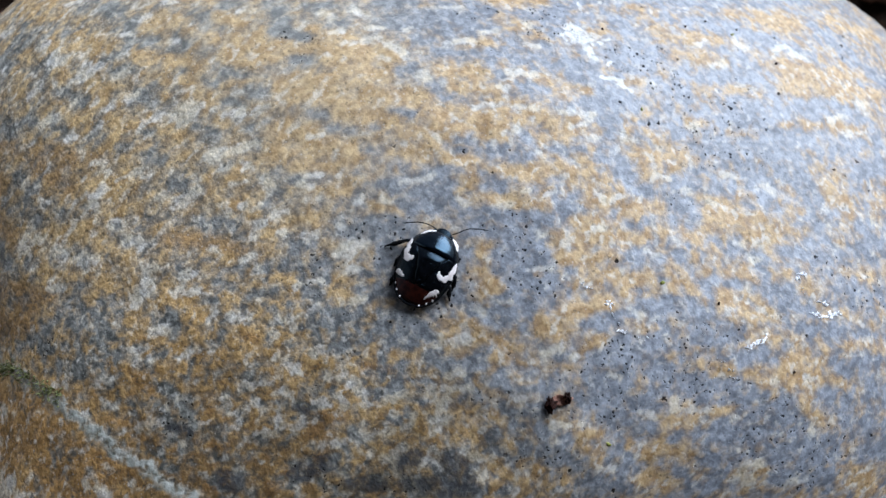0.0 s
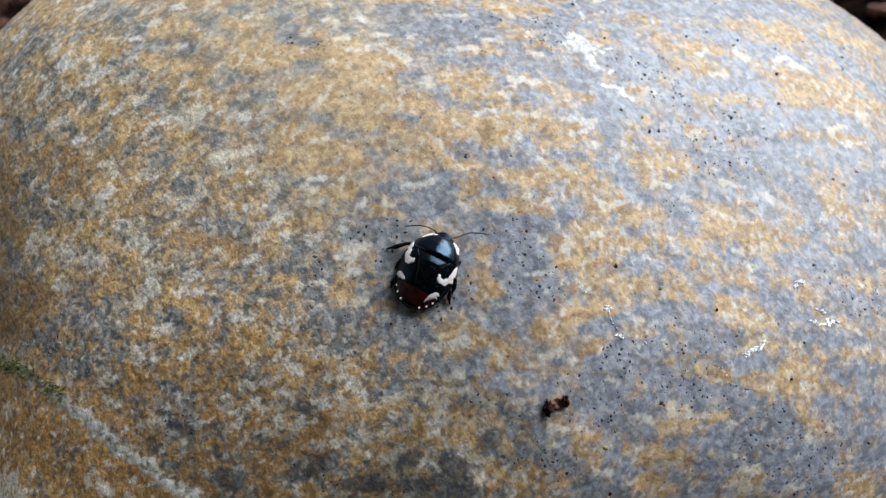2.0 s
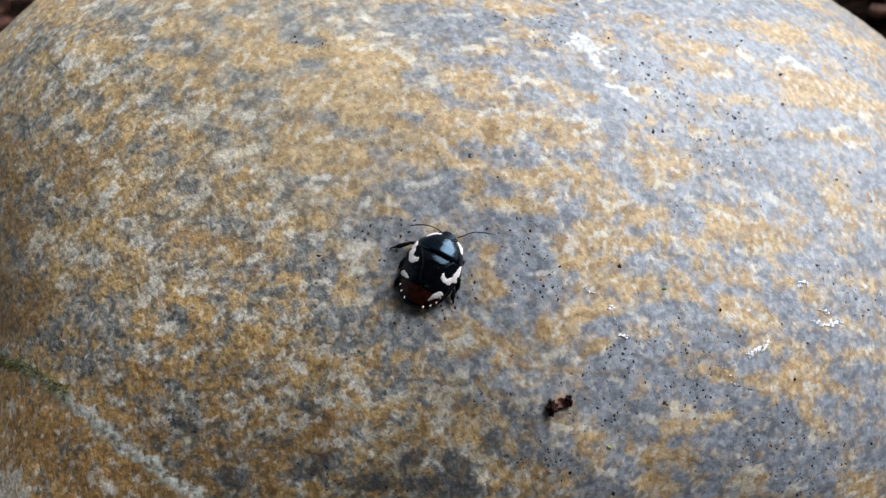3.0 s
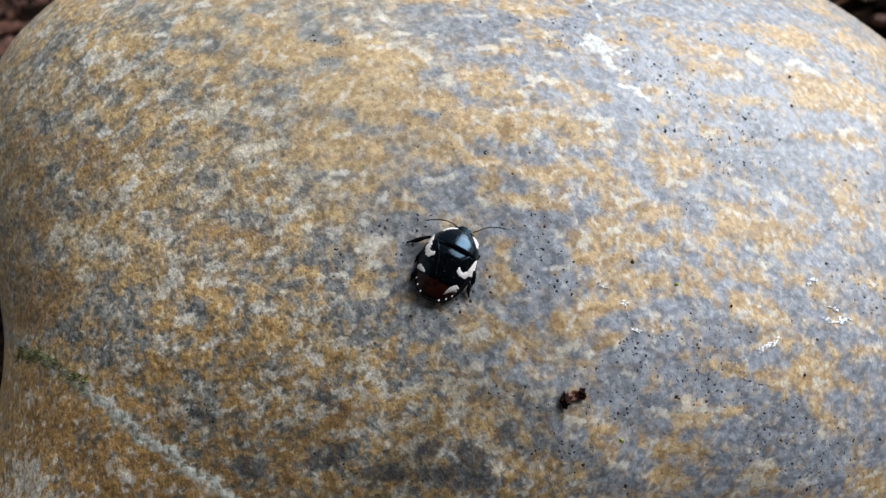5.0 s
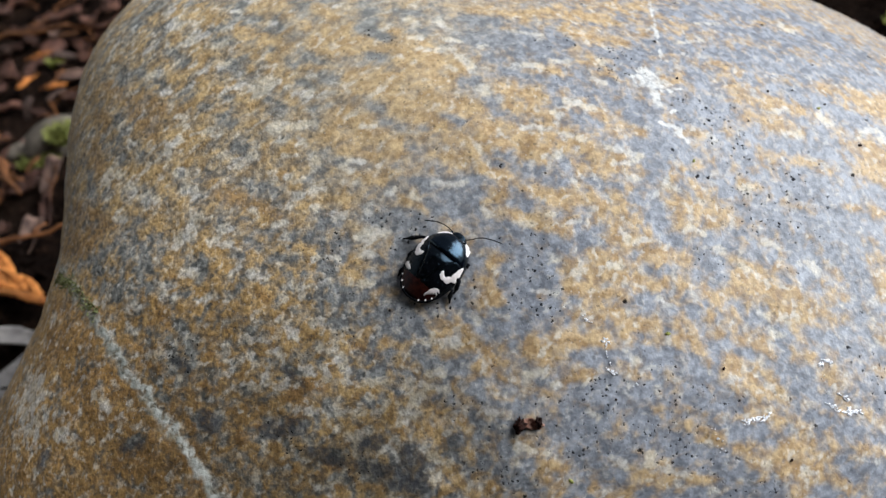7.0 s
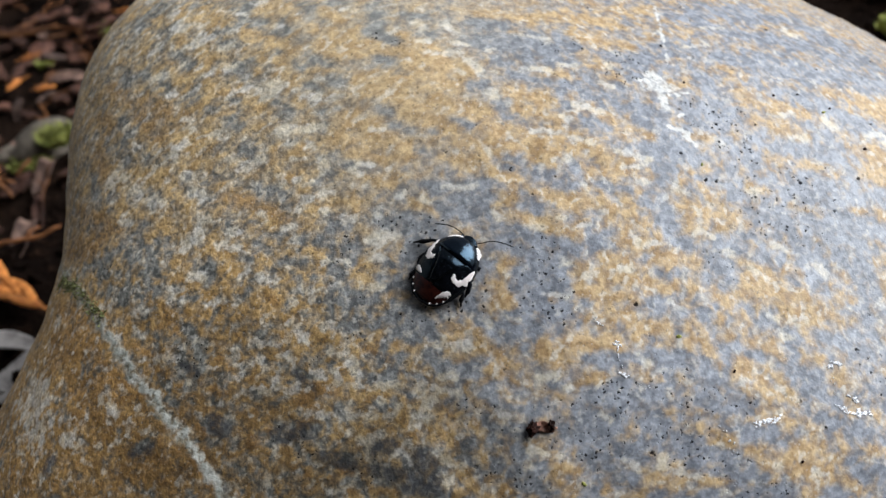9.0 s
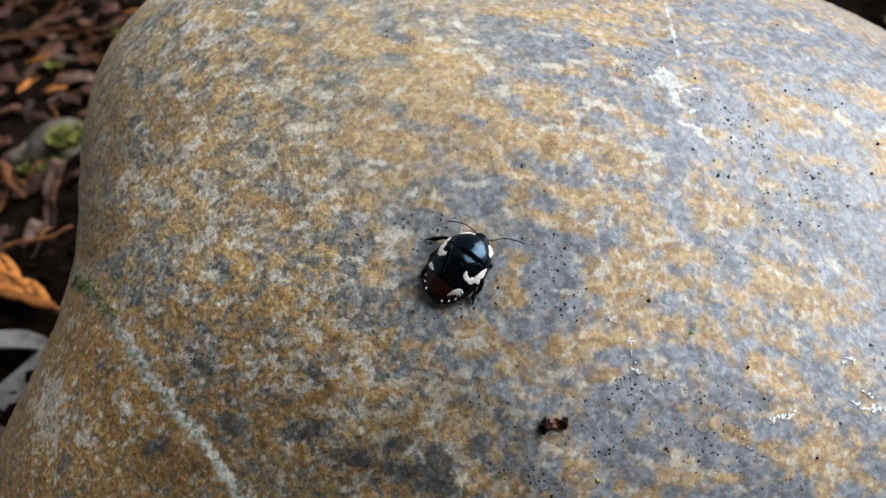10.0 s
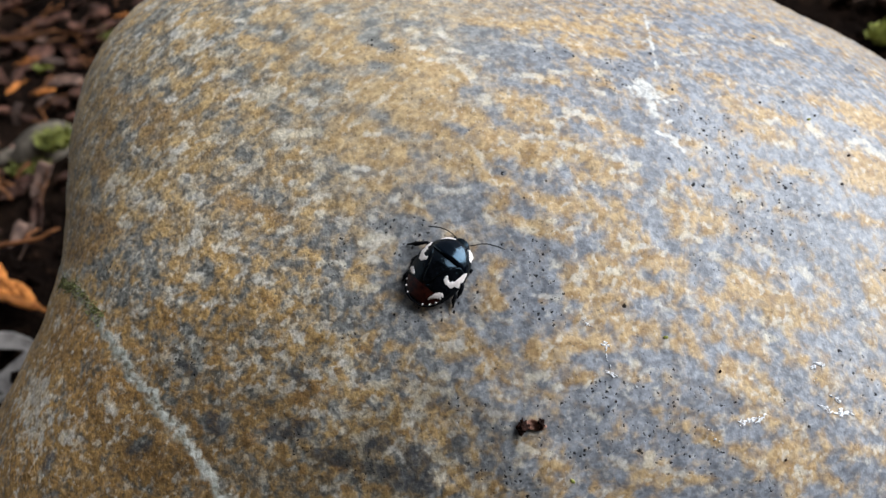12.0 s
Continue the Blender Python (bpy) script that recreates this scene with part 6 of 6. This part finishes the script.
def build_marked_litter():
    """The pieces that can be told apart beside the stone."""
    ob = scale_frond(3, 22, 10, LEAF_ORANGE, resting(-81.5, 45.5, -30, 1.0, 0, 4))
    tagged(ob, "bright orange dead spray of conifer scale leaves on the soil", "dead frond")

    def strap(u, v):
        # bent back on itself in a sharp V, its edges turned up
        k = u * (len(STRAP) - 1)
        at = lambda q: Vector([float(np.interp(q, range(len(STRAP)), [p[i] for p in STRAP])) for i in (0, 1, 2)])
        c, d = at(k), at(k + 0.35) - at(k - 0.35)
        e = c.xy + Vector((-d.y, d.x)).normalized() * c.z * (2 * v - 1)
        return (e.x, e.y, 2.2 + 0.5 * (2 * v - 1) ** 2 - 0.5 * (2 * v - 1) * u)
    ob = lay(new("strap_leaf", finish("strap_leaf", sheet(bmesh.new(), strap, 40, 8, 0.3), LEAF_STRAP)), -69.9, 31.0, 0, 0.3)
    tagged(ob, "pale grey dry strap leaf folded into a V on the soil", "dead leaf")

    for seed, size, x, y, turn in ((5, 7.0, -93.5, 89.5, 30), (6, 3.0, -103, 90, 80), (7, 3.6, -72, 14.5, 10)):
        tagged(lay(new("pebble", pebble(seed, size, PEBBLE)), x, y, turn, 0.5), "dull grey weathered pebble on the soil", "pebble", "pebbles by the cobble")
    tagged(lay(moss_cushion("moss_cushion", 2, 3.8, 260), -87.6, 85.5, 0, 4.2), "yellow-green moss cushion against a pebble", "moss")
    tagged(lay(moss_cushion("moss_cushion", 3, 2.3, 130), -91.5, 81.8, 0, 1.2), "yellow-green moss cushion against a pebble", "moss")
    tagged(lay(moss_cushion("moss_cushion", 6, 1.8, 90), -96.5, 82.5, 0, 1.0), "yellow-green moss cushion against a pebble", "moss")
    tagged(lay(moss_cushion("moss_cushion", 4, 3.2, 200), 66, 89, 0, 0.5), "yellow-green moss cushion on the soil", "moss")
    tagged(lay(moss_cushion("moss_cushion", 5, 3.5, 160), -98, 140, 0, 1), "dull green moss cushion on the soil", "moss")
    tagged(lay(moss_cushion("moss_cushion", 7, 2.0, 90), -113, 131, 0, 1), "yellow-green moss cushion on the soil", "moss")
    tagged(lay(new("twig", twig(11, 24, 0.9)), -126, 143.3, 7, 1.5), "orange-brown dead twig on the soil", "twig")
    tagged(lay(new("twig", twig(12, 13, 0.5)), -83, 57.3, 13, 2), "orange-brown dead twig on the soil", "twig")
    tagged(lay(new("twig", twig(13, 17, 0.75)), -95.5, 74.5, -50, 2), "orange-brown dead twig on the soil", "twig")
    tagged(lay(new("dead_leaf", leaf(31, 9, 4, 0.8, LEAF_GREY)), -104, 121, 5, 1), "pale weathered leaf scrap on the soil", "dead leaf")
    tagged(lay(new("dead_leaf", leaf(32, 8, 4, 0.6, LEAF_GREY)), -130, 140, 0, 1), "pale weathered leaf scrap on the soil", "dead leaf")
    for x, y, h in ((-107, 117.5, 15), (-118, 134, 40), (-134, 134, -20), (-96, 146, 10)):
        tagged(scale_frond(int(200 + x), 5, 4, LEAF_ORANGE, resting(x, y, h, 1.5)), "small orange scrap of dead conifer spray", "dead frond", "orange frond scraps")


def build_scattered_litter():
    rng = random.Random(21)
    kinds = []
    for k in range(6):
        kinds.append((leaf(50 + k, rng.uniform(5, 11), rng.uniform(2.5, 5.5), rng.uniform(0.3, 1.6), LEAF_BROWN), "dead_leaf", "curled dark brown leaf scrap on the soil", "dead leaf"))
    for k in range(3):
        kinds.append((leaf(60 + k, rng.uniform(4, 8), rng.uniform(2, 4), rng.uniform(0.3, 1.2), LEAF_GREY), "dead_leaf", "weathered grey-brown leaf scrap on the soil", "dead leaf"))
    for k in range(4):
        kinds.append((chip(70 + k, rng.uniform(4, 9), rng.uniform(2, 4), rng.uniform(0.6, 1.5), BARK), "bark_chip", "rough dark brown bark chip on the soil", "bark chip"))
    for k in range(3):
        kinds.append((twig(80 + k, rng.uniform(7, 15), rng.uniform(0.18, 0.36)), "twig", "thin orange-brown dead twig on the soil", "twig"))
    kinds.append((None, "scale_frond", "small orange scrap of dead conifer spray", "dead frond"))
    kinds.append((pebble(95, 2.2, PEBBLE), "pebble", "small grey-brown pebble on the soil", "pebble"))
    weights = [1.0] * 6 + [0.95] * 3 + [2.2] * 4 + [2.2] * 3 + [1.2, 0.4]
    first = {}
    placed = 0
    while placed < 870:
        if placed < 560:
            x, y = rng.uniform(-175, -58), rng.uniform(-20, 235)
        elif placed < 740:
            x, y = rng.uniform(25, 150), rng.uniform(45, 240)
        else:
            a, r = rng.uniform(0, math.tau), rng.uniform(52, 260)
            x, y = -5 + r * math.cos(a) * 1.05, 22 + r * math.sin(a)
        inside = ((x + 5) / 66) ** 2 + ((y - 15) / 56) ** 2
        if inside < 1 or y < -75 or (abs(x + 76) < 12 and abs(y - 40) < 19) or (abs(x + 93) < 9 and abs(y - 87) < 8):
            continue
        k = rng.choices(range(len(kinds)), weights)[0]
        me, name, label, cat = kinds[k]
        m = pose(x * MM, y * MM, (ground_height(x, y) + rng.uniform(-0.6, 1.4)) * MM, rng.gauss(0, 13), rng.gauss(0, 13), rng.uniform(0, 360))
        if k in first:
            copy_thing(first[k], m)
        else:
            made = scale_frond(90, 6, 4, LEAF_ORANGE, m) if me is None else new(name, me)
            first[k] = tagged(made, label, cat, "litter: " + name.replace("_", " ") + "s")
            first[k].matrix_world = m
        placed += 1


def build_crumbs():
    """Loose crumbs of humus, too many to count."""
    rng = random.Random(5)
    bm = bmesh.new()
    bmesh.ops.create_icosphere(bm, subdivisions=1, radius=1.0)
    bm.verts.ensure_lookup_table()
    unit = [v.co.copy() for v in bm.verts]
    tri = [[v.index for v in f.verts] for f in bm.faces]
    bm.free()
    verts, faces = [], []
    for _ in range(9000):
        a, r = rng.uniform(0, math.tau), rng.uniform(45, 230)
        x, y = -5 + r * math.cos(a), 22 + r * math.sin(a)
        if ((x + 5) / 60) ** 2 + ((y - 15) / 50) ** 2 < 1:
            continue
        s = rng.uniform(0.35, 1.5)
        z = ground_height(x, y) + s * 0.2
        n0 = len(verts)
        stretch = Euler((rng.gauss(0, 0.4), rng.gauss(0, 0.4), rng.uniform(0, 6.3))).to_matrix() @ Matrix.Diagonal((rng.uniform(1, 2.2), 1, rng.uniform(0.3, 0.8)))
        for u in unit:
            q = stretch @ u * (s * rng.uniform(0.7, 1.25))
            verts.append(((x + q.x) * MM, (y + q.y) * MM, (z + q.z) * MM))
        faces += [[n0 + i for i in t] for t in tri]
    me = bpy.data.meshes.new("humus_crumbs")
    me.from_pydata(verts, [], faces)
    me.materials.append(SOIL)
    tagged(new("humus_crumbs", me), "loose dark brown crumbs of humus", "soil crumbs", kind="stuff")


build_marked_litter()
build_scattered_litter()
build_crumbs()
